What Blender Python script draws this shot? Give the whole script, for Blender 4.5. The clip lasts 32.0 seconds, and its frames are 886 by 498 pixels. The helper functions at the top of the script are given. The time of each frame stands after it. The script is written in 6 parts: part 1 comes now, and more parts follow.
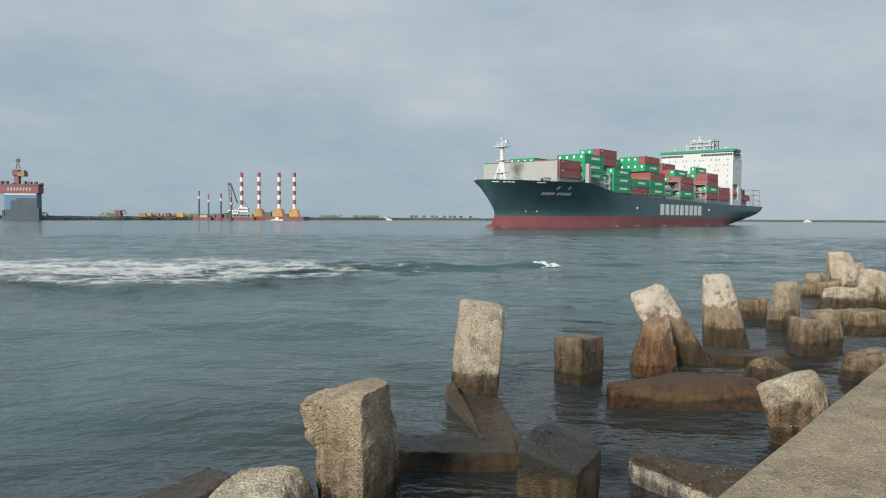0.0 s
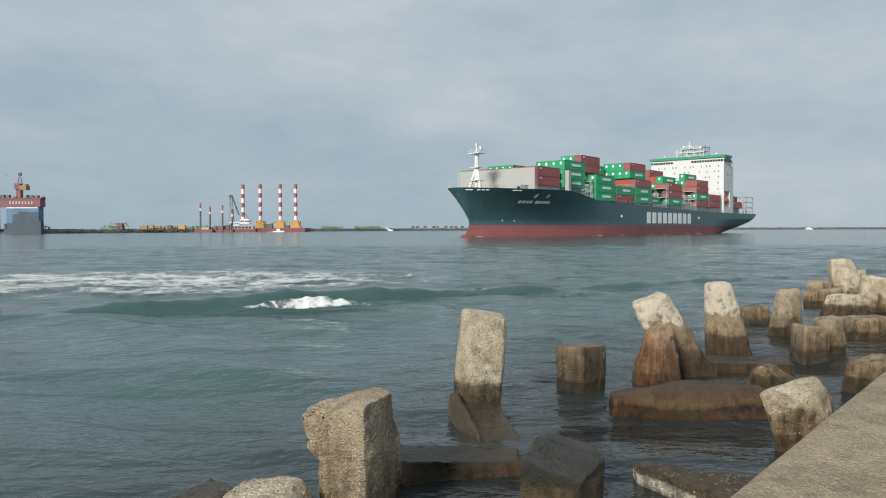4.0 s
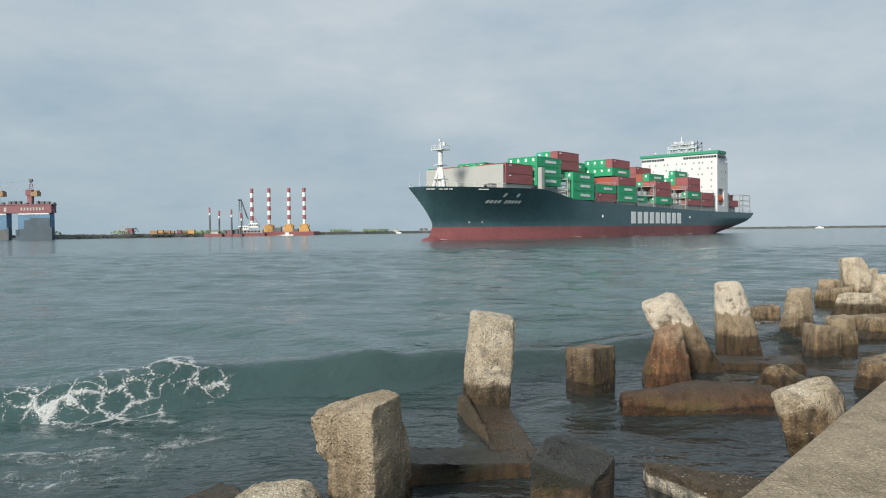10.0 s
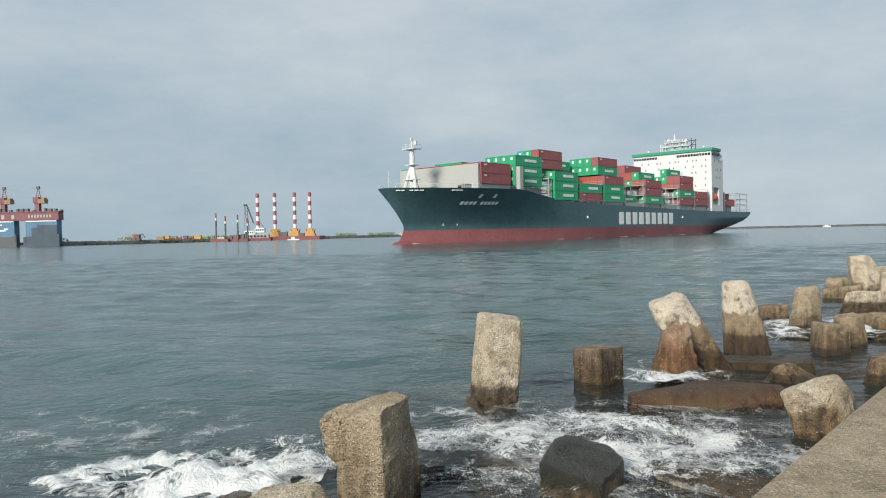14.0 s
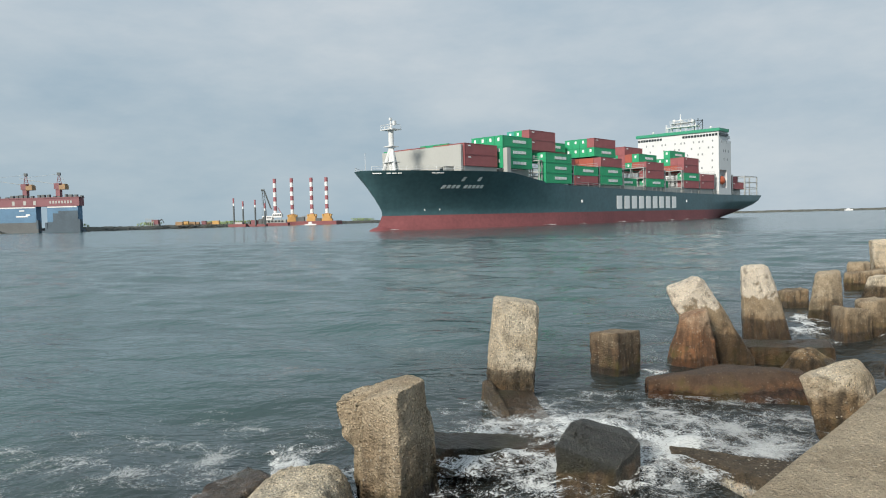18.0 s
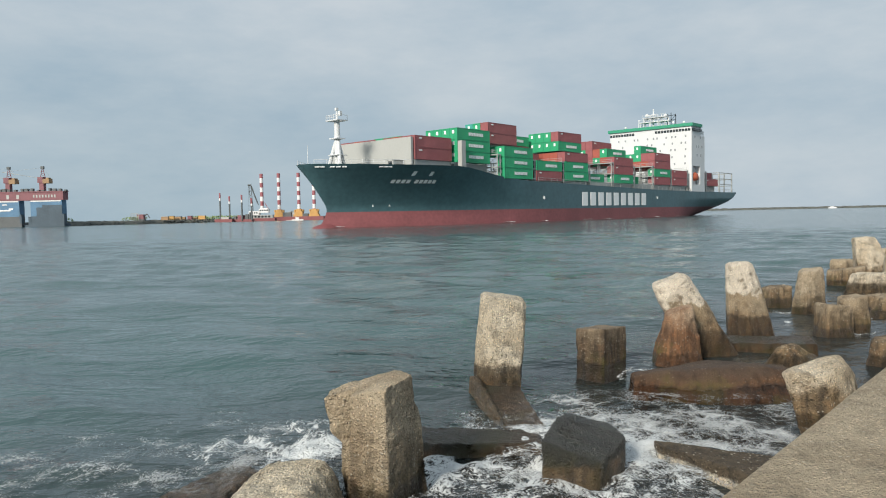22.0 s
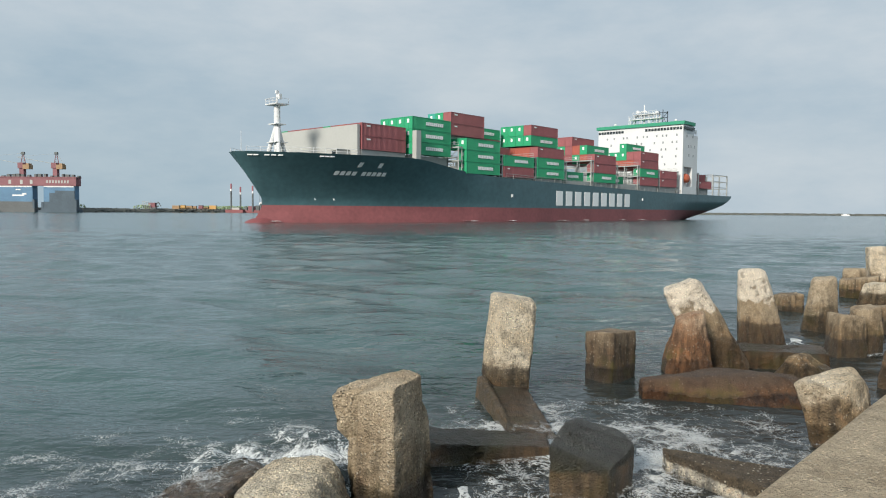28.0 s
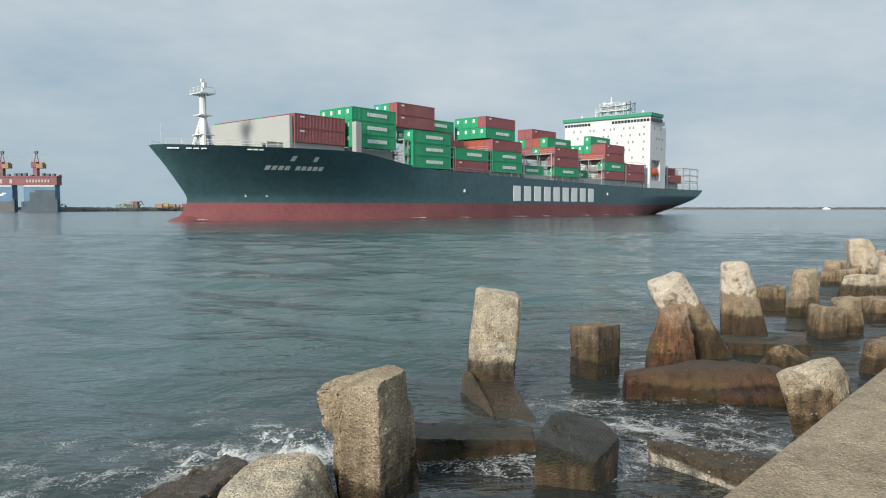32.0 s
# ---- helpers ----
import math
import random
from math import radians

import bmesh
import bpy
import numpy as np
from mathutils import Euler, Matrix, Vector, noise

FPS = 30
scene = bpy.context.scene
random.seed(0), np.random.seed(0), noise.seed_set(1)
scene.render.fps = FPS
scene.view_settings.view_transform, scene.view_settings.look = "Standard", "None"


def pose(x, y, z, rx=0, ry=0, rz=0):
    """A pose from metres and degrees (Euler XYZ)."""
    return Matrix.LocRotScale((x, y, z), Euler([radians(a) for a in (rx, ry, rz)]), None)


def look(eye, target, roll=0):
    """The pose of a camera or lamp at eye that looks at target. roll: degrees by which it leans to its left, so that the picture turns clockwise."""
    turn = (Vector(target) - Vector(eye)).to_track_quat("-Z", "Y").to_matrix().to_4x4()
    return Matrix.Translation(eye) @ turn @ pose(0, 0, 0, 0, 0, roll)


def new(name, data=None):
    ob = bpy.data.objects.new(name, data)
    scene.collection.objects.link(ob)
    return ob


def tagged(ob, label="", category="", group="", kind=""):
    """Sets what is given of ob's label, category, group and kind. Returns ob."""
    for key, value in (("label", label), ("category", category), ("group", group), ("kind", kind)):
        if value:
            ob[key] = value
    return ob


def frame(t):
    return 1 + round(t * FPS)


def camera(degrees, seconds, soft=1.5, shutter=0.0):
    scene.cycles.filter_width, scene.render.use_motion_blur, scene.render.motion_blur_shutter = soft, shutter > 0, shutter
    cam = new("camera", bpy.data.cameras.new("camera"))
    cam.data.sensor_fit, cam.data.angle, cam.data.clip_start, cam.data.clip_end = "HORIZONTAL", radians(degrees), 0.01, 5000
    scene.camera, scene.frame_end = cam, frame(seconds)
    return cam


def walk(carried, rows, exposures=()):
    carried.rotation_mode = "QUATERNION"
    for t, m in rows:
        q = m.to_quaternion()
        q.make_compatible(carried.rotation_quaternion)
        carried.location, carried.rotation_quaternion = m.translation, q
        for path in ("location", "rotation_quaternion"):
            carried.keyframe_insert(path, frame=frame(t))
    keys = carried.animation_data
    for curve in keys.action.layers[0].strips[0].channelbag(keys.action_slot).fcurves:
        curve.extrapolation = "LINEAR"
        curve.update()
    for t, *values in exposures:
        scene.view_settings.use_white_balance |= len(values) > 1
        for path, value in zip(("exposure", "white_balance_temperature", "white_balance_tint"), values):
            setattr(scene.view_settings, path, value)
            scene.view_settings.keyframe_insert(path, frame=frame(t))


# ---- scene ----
cam = camera(64.03, 32.0, 1.1)


def view(x, y, z, yaw, pitch, roll):
    """A camera pose from its place and its yaw, pitch and roll in degrees."""
    a, p = radians(yaw), radians(pitch)
    way = Vector((-math.sin(a) * math.cos(p), math.cos(a) * math.cos(p), math.sin(p)))
    return look((x, y, z), Vector((x, y, z)) + way, roll)


# seconds, place (x, y, z), yaw, pitch, roll: a phone held by someone on the seawall
HELD = [
    (0.0, 0.000, 0.009, 2.512, -0.00, -2.49, 0.31),
    (0.5, 0.002, 0.002, 2.507, 0.05, -2.05, 0.28),
    (1.0, 0.004, 0.003, 2.501, 0.11, -1.67, 0.20),
    (1.5, 0.003, -0.015, 2.505, 0.10, -1.48, -0.11),
    (2.0, 0.006, -0.005, 2.503, 0.02, -1.50, -0.11),
    (2.5, 0.007, -0.008, 2.503, 0.08, -1.47, -0.16),
    (3.0, 0.010, -0.005, 2.505, 0.07, -1.62, 0.05),
    (3.5, 0.001, 0.001, 2.503, 0.08, -1.62, -0.12),
    (5.5, 0.009, -0.002, 2.501, 0.23, -1.87, -0.11),
    (6.0, 0.010, 0.009, 2.498, 0.50, -1.67, -0.33),
    (6.5, 0.005, -0.005, 2.503, 0.50, -1.62, -0.33),
    (7.0, 0.005, -0.004, 2.497, 0.40, -1.77, -0.12),
    (7.5, 0.007, -0.002, 2.501, 0.35, -1.90, -0.21),
    (8.0, 0.005, 0.001, 2.497, 0.38, -1.84, -0.22),
    (8.5, 0.011, -0.000, 2.498, 0.61, -1.85, -0.13),
    (9.0, 0.011, -0.005, 2.496, 0.71, -1.83, -0.25),
    (9.5, 0.017, 0.004, 2.497, 0.89, -1.72, -0.48),
    (10.0, 0.013, 0.007, 2.498, 0.81, -1.48, -0.67),
    (10.5, 0.011, 0.003, 2.494, 0.91, -1.40, -0.90),
    (11.0, -0.004, -0.005, 2.489, 0.81, -1.44, -0.85),
    (11.5, 0.007, -0.000, 2.484, 0.91, -1.52, -0.78),
    (12.0, 0.001, 0.001, 2.487, 0.96, -1.67, -0.55),
    (12.5, -0.001, -0.002, 2.490, 1.12, -1.65, -0.92),
    (13.0, 0.002, -0.004, 2.489, 1.13, -1.45, -1.04),
    (13.5, 0.004, 0.001, 2.489, 1.13, -1.24, -1.14),
    (15.5, 0.013, 0.002, 2.478, 1.81, -1.63, -1.78),
    (16.0, 0.006, 0.022, 2.484, 2.28, -2.15, -1.69),
    (16.5, 0.000, 0.033, 2.481, 3.00, -2.19, -1.87),
    (17.0, -0.001, 0.022, 2.484, 2.91, -2.16, -1.98),
    (17.5, 0.003, 0.005, 2.479, 2.69, -2.16, -1.67),
    (18.0, 0.012, 0.015, 2.477, 2.64, -2.45, -1.43),
    (18.5, 0.016, 0.013, 2.474, 2.54, -2.38, -1.76),
    (19.0, -0.000, 0.004, 2.480, 2.13, -2.72, -0.85),
    (19.5, 0.011, 0.010, 2.470, 2.28, -2.95, -0.99),
    (20.0, -0.004, 0.017, 2.479, 1.61, -2.93, -0.31),
    (20.5, -0.008, 0.005, 2.481, 1.39, -2.56, -0.53),
    (21.0, -0.001, 0.003, 2.476, 1.35, -2.47, -0.61),
    (21.5, 0.002, -0.017, 2.481, 1.34, -2.58, -0.66),
    (22.0, 0.008, -0.020, 2.482, 1.63, -2.80, -1.18),
    (22.5, 0.010, -0.032, 2.483, 1.90, -2.78, -1.33),
    (23.0, 0.013, -0.052, 2.479, 1.95, -2.57, -1.48),
    (23.5, 0.018, -0.042, 2.479, 2.20, -2.60, -1.63),
    (24.0, 0.009, -0.038, 2.480, 2.22, -2.80, -1.64),
    (24.5, 0.006, -0.029, 2.480, 2.18, -2.81, -1.65),
    (25.0, 0.015, -0.027, 2.479, 2.49, -2.70, -1.49),
    (25.5, -0.000, -0.031, 2.479, 2.60, -2.76, -1.55),
    (27.5, -0.020, 0.012, 2.491, 2.82, -3.39, -0.50),
    (28.0, -0.027, 0.029, 2.509, 2.35, -3.08, 0.43),
    (28.5, -0.015, 0.009, 2.491, 2.29, -3.73, 1.29),
    (29.0, -0.024, 0.018, 2.500, 1.96, -5.82, 1.15),
    (29.5, -0.007, 0.045, 2.499, 2.10, -4.14, -0.20),
    (30.0, -0.016, 0.016, 2.503, 1.15, -3.45, -1.53),
    (30.5, -0.003, 0.022, 2.495, 1.04, -3.41, -0.80),
    (31.0, -0.003, 0.030, 2.492, 0.81, -3.41, -0.53),
    (31.5, -0.011, 0.031, 2.497, 0.71, -3.41, -0.67),
    (32.0, -0.012, 0.042, 2.489, 1.18, -3.35, -0.01),
]
walk(cam, [(t, view(*place)) for t, *place in HELD], [(0, -0.14), (3, -0.12), (7, -0.06), (13, 0.0), (22, 0.0), (28, 0.05), (32, 0.05)])

# ---- world and light: hazy bright sky, low sun behind the camera and a little to its left ----
SUN_AZ, SUN_EL = radians(211), radians(28)
world = bpy.data.worlds.new("sky")
scene.world = world
world.use_nodes = True
wn, wl = world.node_tree.nodes, world.node_tree.links
wn.clear()
sky = wn.new("ShaderNodeTexSky")
sky.sky_type, sky.sun_disc = "NISHITA", False
sky.sun_elevation, sky.sun_rotation = SUN_EL, SUN_AZ
sky.air_density, sky.dust_density, sky.ozone_density = 1.0, 4.0, 1.0
coord = wn.new("ShaderNodeTexCoord")
stretch = wn.new("ShaderNodeMapping")
stretch.inputs["Scale"].default_value = (1.0, 1.0, 2.8)
cloud = wn.new("ShaderNodeTexNoise")
cloud.inputs["Scale"].default_value, cloud.inputs["Detail"].default_value, cloud.inputs["Roughness"].default_value = 3.3, 7.0, 0.60
ramp = wn.new("ShaderNodeValToRGB")
ramp.color_ramp.elements[0].position, ramp.color_ramp.elements[0].color = 0.34, (3.10, 3.88, 4.52, 1)
ramp.color_ramp.elements[1].position, ramp.color_ramp.elements[1].color = 0.70, (4.40, 4.85, 5.20, 1)
# haze deepens towards the horizon, most of all over the harbour side
way = wn.new("ShaderNodeSeparateXYZ")
murk = wn.new("ShaderNodeValToRGB")
murk.color_ramp.elements[0].position, murk.color_ramp.elements[0].color = 0.0, (0.74, 0.83, 0.86, 1)
murk.color_ramp.elements[1].position, murk.color_ramp.elements[1].color = 0.28, (1, 1, 1, 1)
aside = wn.new("ShaderNodeMapRange")
aside.interpolation_type = "SMOOTHSTEP"
aside.inputs["From Min"].default_value, aside.inputs["From Max"].default_value = 0.55, -0.55
aside.inputs["To Min"].default_value, aside.inputs["To Max"].default_value = 0.25, 1.0
hazed = wn.new("ShaderNodeMix")
hazed.data_type, hazed.blend_type = "RGBA", "MULTIPLY"
veil = wn.new("ShaderNodeMix")
veil.data_type = "RGBA"
veil.inputs["Factor"].default_value = 0.98
back = wn.new("ShaderNodeBackground")
back.inputs["Strength"].default_value = 0.132
out = wn.new("ShaderNodeOutputWorld")
wl.new(coord.outputs["Generated"], stretch.inputs["Vector"])
wl.new(stretch.outputs["Vector"], cloud.inputs["Vector"])
wl.new(cloud.outputs["Fac"], ramp.inputs["Fac"])
wl.new(sky.outputs["Color"], veil.inputs["A"])
wl.new(coord.outputs["Generated"], way.inputs[0])
wl.new(way.outputs["Z"], murk.inputs["Fac"])
wl.new(way.outputs["X"], aside.inputs["Value"])
wl.new(aside.outputs["Result"], hazed.inputs["Factor"])
wl.new(ramp.outputs["Color"], hazed.inputs["A"])
wl.new(murk.outputs["Color"], hazed.inputs["B"])
wl.new(hazed.outputs["Result"], veil.inputs["B"])
wl.new(veil.outputs["Result"], back.inputs["Color"])
wl.new(back.outputs["Background"], out.inputs["Surface"])

sun_data = bpy.data.lights.new("sun", "SUN")
sun_data.energy, sun_data.angle, sun_data.color = 4.6, radians(13), (1.0, 0.925, 0.81)
sun = new("sun", sun_data)
sun.matrix_world = look((30 * math.cos(SUN_EL) * math.sin(SUN_AZ), 30 * math.cos(SUN_EL) * math.cos(SUN_AZ), 30 * math.sin(SUN_EL)), (0, 0, 0))


# ---- materials ----
def material(name, color, rough=0.6, metal=0.0, vary=0.12, scale=3.0, bump=0.0, bump_scale=30.0, spots=None, coords="Object"):
    """A painted or mineral surface with variation at two scales and an optional fine relief."""
    m = bpy.data.materials.new(name)
    m.use_nodes = True
    n, l = m.node_tree.nodes, m.node_tree.links
    p = n["Principled BSDF"]
    p.inputs["Roughness"].default_value, p.inputs["Metallic"].default_value = rough, metal
    tc = n.new("ShaderNodeTexCoord")
    big, small = n.new("ShaderNodeTexNoise"), n.new("ShaderNodeTexNoise")
    big.inputs["Scale"].default_value, big.inputs["Detail"].default_value = scale, 5.0
    small.inputs["Scale"].default_value, small.inputs["Detail"].default_value = scale * 9, 4.0
    for t in (big, small):
        l.new(tc.outputs[coords], t.inputs["Vector"])
    add = n.new("ShaderNodeMath")
    add.operation = "ADD"
    l.new(big.outputs["Fac"], add.inputs[0])
    l.new(small.outputs["Fac"], add.inputs[1])
    rng = n.new("ShaderNodeMapRange")
    rng.inputs["From Min"].default_value, rng.inputs["From Max"].default_value = 0.6, 1.4
    rng.inputs["To Min"].default_value, rng.inputs["To Max"].default_value = 1 - vary, 1 + vary
    l.new(add.outputs[0], rng.inputs["Value"])
    mul = n.new("ShaderNodeVectorMath")
    mul.operation = "SCALE"
    mul.inputs[0].default_value = color
    l.new(rng.outputs["Result"], mul.inputs["Scale"])
    l.new(mul.outputs["Vector"], p.inputs["Base Color"])
    if bump:
        t = n.new("ShaderNodeTexNoise")
        t.inputs["Scale"].default_value, t.inputs["Detail"].default_value = bump_scale, 6.0
        l.new(tc.outputs[coords], t.inputs["Vector"])
        bp = n.new("ShaderNodeBump")
        bp.inputs["Strength"].default_value, bp.inputs["Distance"].default_value = bump, 0.02
        l.new(t.outputs["Fac"], bp.inputs["Height"])
        l.new(bp.outputs["Normal"], p.inputs["Normal"])
    return m


def stone_material(name, pale, tan, brown, wet_from, wet_to, speckle=1.0, gloss=0.35, relief=0.7, tide=0.16, crust=None, moss=0.35, ragged=1.0):
    """Weathered aggregate concrete: pale crown, tan body, streaky brown stain with an uneven edge, dark wet foot, patches of weed."""
    m = bpy.data.materials.new(name)
    m.use_nodes = True
    n, l = m.node_tree.nodes, m.node_tree.links
    p = n["Principled BSDF"]
    geo = n.new("ShaderNodeNewGeometry")
    sep = n.new("ShaderNodeSeparateXYZ")
    l.new(geo.outputs["Position"], sep.inputs[0])

    def tex(scale, detail, kind="ShaderNodeTexNoise"):
        t = n.new(kind)
        t.inputs["Scale"].default_value = scale
        if kind == "ShaderNodeTexNoise":
            t.inputs["Detail"].default_value, t.inputs["Roughness"].default_value = detail, 0.62
        l.new(geo.outputs["Position"], t.inputs["Vector"])
        return t

    def math_node(op, a, b):
        q = n.new("ShaderNodeMath")
        q.operation = op
        for i, v in enumerate((a, b)):
            if isinstance(v, (int, float)):
                q.inputs[i].default_value = v
            else:
                l.new(v, q.inputs[i])
        return q.outputs[0]

    def mix(fac, a, b):
        q = n.new("ShaderNodeMix")
        q.data_type = "RGBA"
        l.new(fac, q.inputs["Factor"])
        for key, v in (("A", a), ("B", b)):
            if isinstance(v, tuple):
                q.inputs[key].default_value = (*v, 1)
            else:
                l.new(v, q.inputs[key])
        return q.outputs["Result"]

    def span(v, a, b):
        q = n.new("ShaderNodeMapRange")
        q.interpolation_type = "SMOOTHSTEP"
        q.inputs["From Min"].default_value, q.inputs["From Max"].default_value = a, b
        l.new(v, q.inputs["Value"])
        return q.outputs["Result"]

    blotch, grain, fine, clot = tex(2.3, 6), tex(46, 6), tex(95, 3), tex(7, 7)
    pits = tex(38, 0, "ShaderNodeTexVoronoi")
    hang = n.new("ShaderNodeMapping")
    hang.inputs["Scale"].default_value = (11, 11, 0.9)
    drip = n.new("ShaderNodeTexNoise")
    drip.inputs["Scale"].default_value, drip.inputs["Detail"].default_value = 1.0, 4.0
    l.new(geo.outputs["Position"], hang.inputs["Vector"])
    l.new(hang.outputs["Vector"], drip.inputs["Vector"])
    wander = math_node("MULTIPLY", math_node("SUBTRACT", blotch.outputs["Fac"], 0.5), 0.8)
    wander = math_node("ADD", wander, math_node("MULTIPLY", math_node("SUBTRACT", drip.outputs["Fac"], 0.5), 0.35))
    wander = math_node("ADD", wander, math_node("MULTIPLY", math_node("SUBTRACT", clot.outputs["Fac"], 0.5), 0.25))
    wander = math_node("MULTIPLY", wander, ragged)
    level = math_node("ADD", sep.outputs["Z"], wander)
    dry = span(level, wet_from, wet_to)
    body = mix(span(blotch.outputs["Fac"], 0.34, 0.62), tan, pale)
    # stones in the mix: some stand out pale, some have dropped out and left dark pits
    pebble = n.new("ShaderNodeSeparateColor")
    l.new(pits.outputs["Color"], pebble.inputs[0])
    near = math_node("SUBTRACT", 1.0, span(pits.outputs["Distance"], 0.22, 0.46))
    proud = math_node("MULTIPLY", near, span(pebble.outputs[0], 0.50, 0.62))
    lost = math_node("MULTIPLY", near, span(pebble.outputs[1], 0.66, 0.76))
    tone = math_node("ADD", 1.0, math_node("MULTIPLY", proud, 0.62 * speckle))
    tone = math_node("SUBTRACT", tone, math_node("MULTIPLY", lost, 0.20 * speckle))
    tone = math_node("MULTIPLY", tone, math_node("ADD", 1.0 - 0.26 * speckle, math_node("MULTIPLY", span(clot.outputs["Fac"], 0.32, 0.54), 0.34 * speckle)))
    tone = math_node("MULTIPLY", tone, math_node("SUBTRACT", 1.0, math_node("MULTIPLY", span(grain.outputs["Fac"], 0.53, 0.66), 0.46 * speckle)))

    def scaled(col):
        q = n.new("ShaderNodeVectorMath")
        q.operation = "SCALE"
        if isinstance(col, tuple):
            q.inputs[0].default_value = col
        else:
            l.new(col, q.inputs[0])
        l.new(tone, q.inputs["Scale"])
        return q.outputs["Vector"]

    low = mix(span(drip.outputs["Fac"], 0.36, 0.64), tuple(0.55 * c for c in brown), (brown[0] * 1.35, brown[1] * 1.28, brown[2] * 1.15))
    low = mix(math_node("MULTIPLY", span(clot.outputs["Fac"], 0.5, 0.68), 0.55), low, (brown[0] * 1.45, brown[1] * 1.15, brown[2] * 0.9))
    color = mix(dry, scaled(low), scaled(body))
    # pale shell chips and a few deeper holes
    chips, holes = tex(25, 0, "ShaderNodeTexVoronoi"), tex(14, 0, "ShaderNodeTexVoronoi")
    chip_id, hole_id = n.new("ShaderNodeSeparateColor"), n.new("ShaderNodeSeparateColor")
    l.new(chips.outputs["Color"], chip_id.inputs[0])
    l.new(holes.outputs["Color"], hole_id.inputs[0])
    chip = math_node("MULTIPLY", math_node("SUBTRACT", 1.0, span(chips.outputs["Distance"], 0.16, 0.34)), span(math_node("ADD", chip_id.outputs[0], math_node("MULTIPLY", math_node("SUBTRACT", clot.outputs["Fac"], 0.5), 1.2)), 0.70, 0.80))
    hole = math_node("MULTIPLY", math_node("SUBTRACT", 1.0, span(holes.outputs["Distance"], 0.10, 0.24)), span(hole_id.outputs[1], 0.72, 0.82))
    color = mix(math_node("MULTIPLY", chip, 0.62 * speckle if speckle > 0.7 else 0.1), color, (0.70, 0.63, 0.51))
    color = mix(math_node("MULTIPLY", hole, 0.22 * min(1.0, speckle)), color, tuple(0.7 * c for c in brown))
    if crust:
        color = mix(span(level, crust, crust + 0.10), color, mix(span(clot.outputs["Fac"], 0.30, 0.46), scaled((0.44, 0.355, 0.25)), scaled((0.80, 0.71, 0.58))))
    reach = math_node("ADD", sep.outputs["Z"], math_node("MULTIPLY", wander, 0.22))
    weed = math_node("MULTIPLY", span(blotch.outputs["Fac"], 0.50, 0.62), math_node("SUBTRACT", 1.0, span(level, min(tide, 0.2), min(tide, 0.2) + 0.34)))
    color = mix(math_node("MULTIPLY", weed, moss), color, (0.135, 0.115, 0.022))
    soaked = math_node("SUBTRACT", 1.0, span(reach, tide, tide + 0.07))
    dark = n.new("ShaderNodeVectorMath")
    dark.operation = "SCALE"
    dark.inputs["Scale"].default_value = 0.42
    l.new(color, dark.inputs[0])
    color = mix(soaked, color, dark.outputs["Vector"])
    l.new(color, p.inputs["Base Color"])
    rough = n.new("ShaderNodeMapRange")
    rough.inputs["To Min"].default_value, rough.inputs["To Max"].default_value = 0.88, gloss
    l.new(soaked, rough.inputs["Value"])
    l.new(rough.outputs["Result"], p.inputs["Roughness"])
    height = math_node("ADD", math_node("MULTIPLY", grain.outputs["Fac"], -1.2), math_node("MULTIPLY", math_node("SUBTRACT", proud, math_node("MULTIPLY", lost, 0.5)), 0.7 * speckle))
    height = math_node("ADD", height, math_node("MULTIPLY", fine.outputs["Fac"], 0.5))
    height = math_node("ADD", height, math_node("MULTIPLY", clot.outputs["Fac"], 1.8))
    height = math_node("ADD", height, math_node("MULTIPLY", math_node("SUBTRACT", math_node("MULTIPLY", chip, 0.5), hole), 0.9 * speckle))
    bp = n.new("ShaderNodeBump")
    bp.inputs["Strength"].default_value, bp.inputs["Distance"].default_value = relief, 0.048
    l.new(height, bp.inputs["Height"])
    l.new(bp.outputs["Normal"], p.inputs["Normal"])
    return m


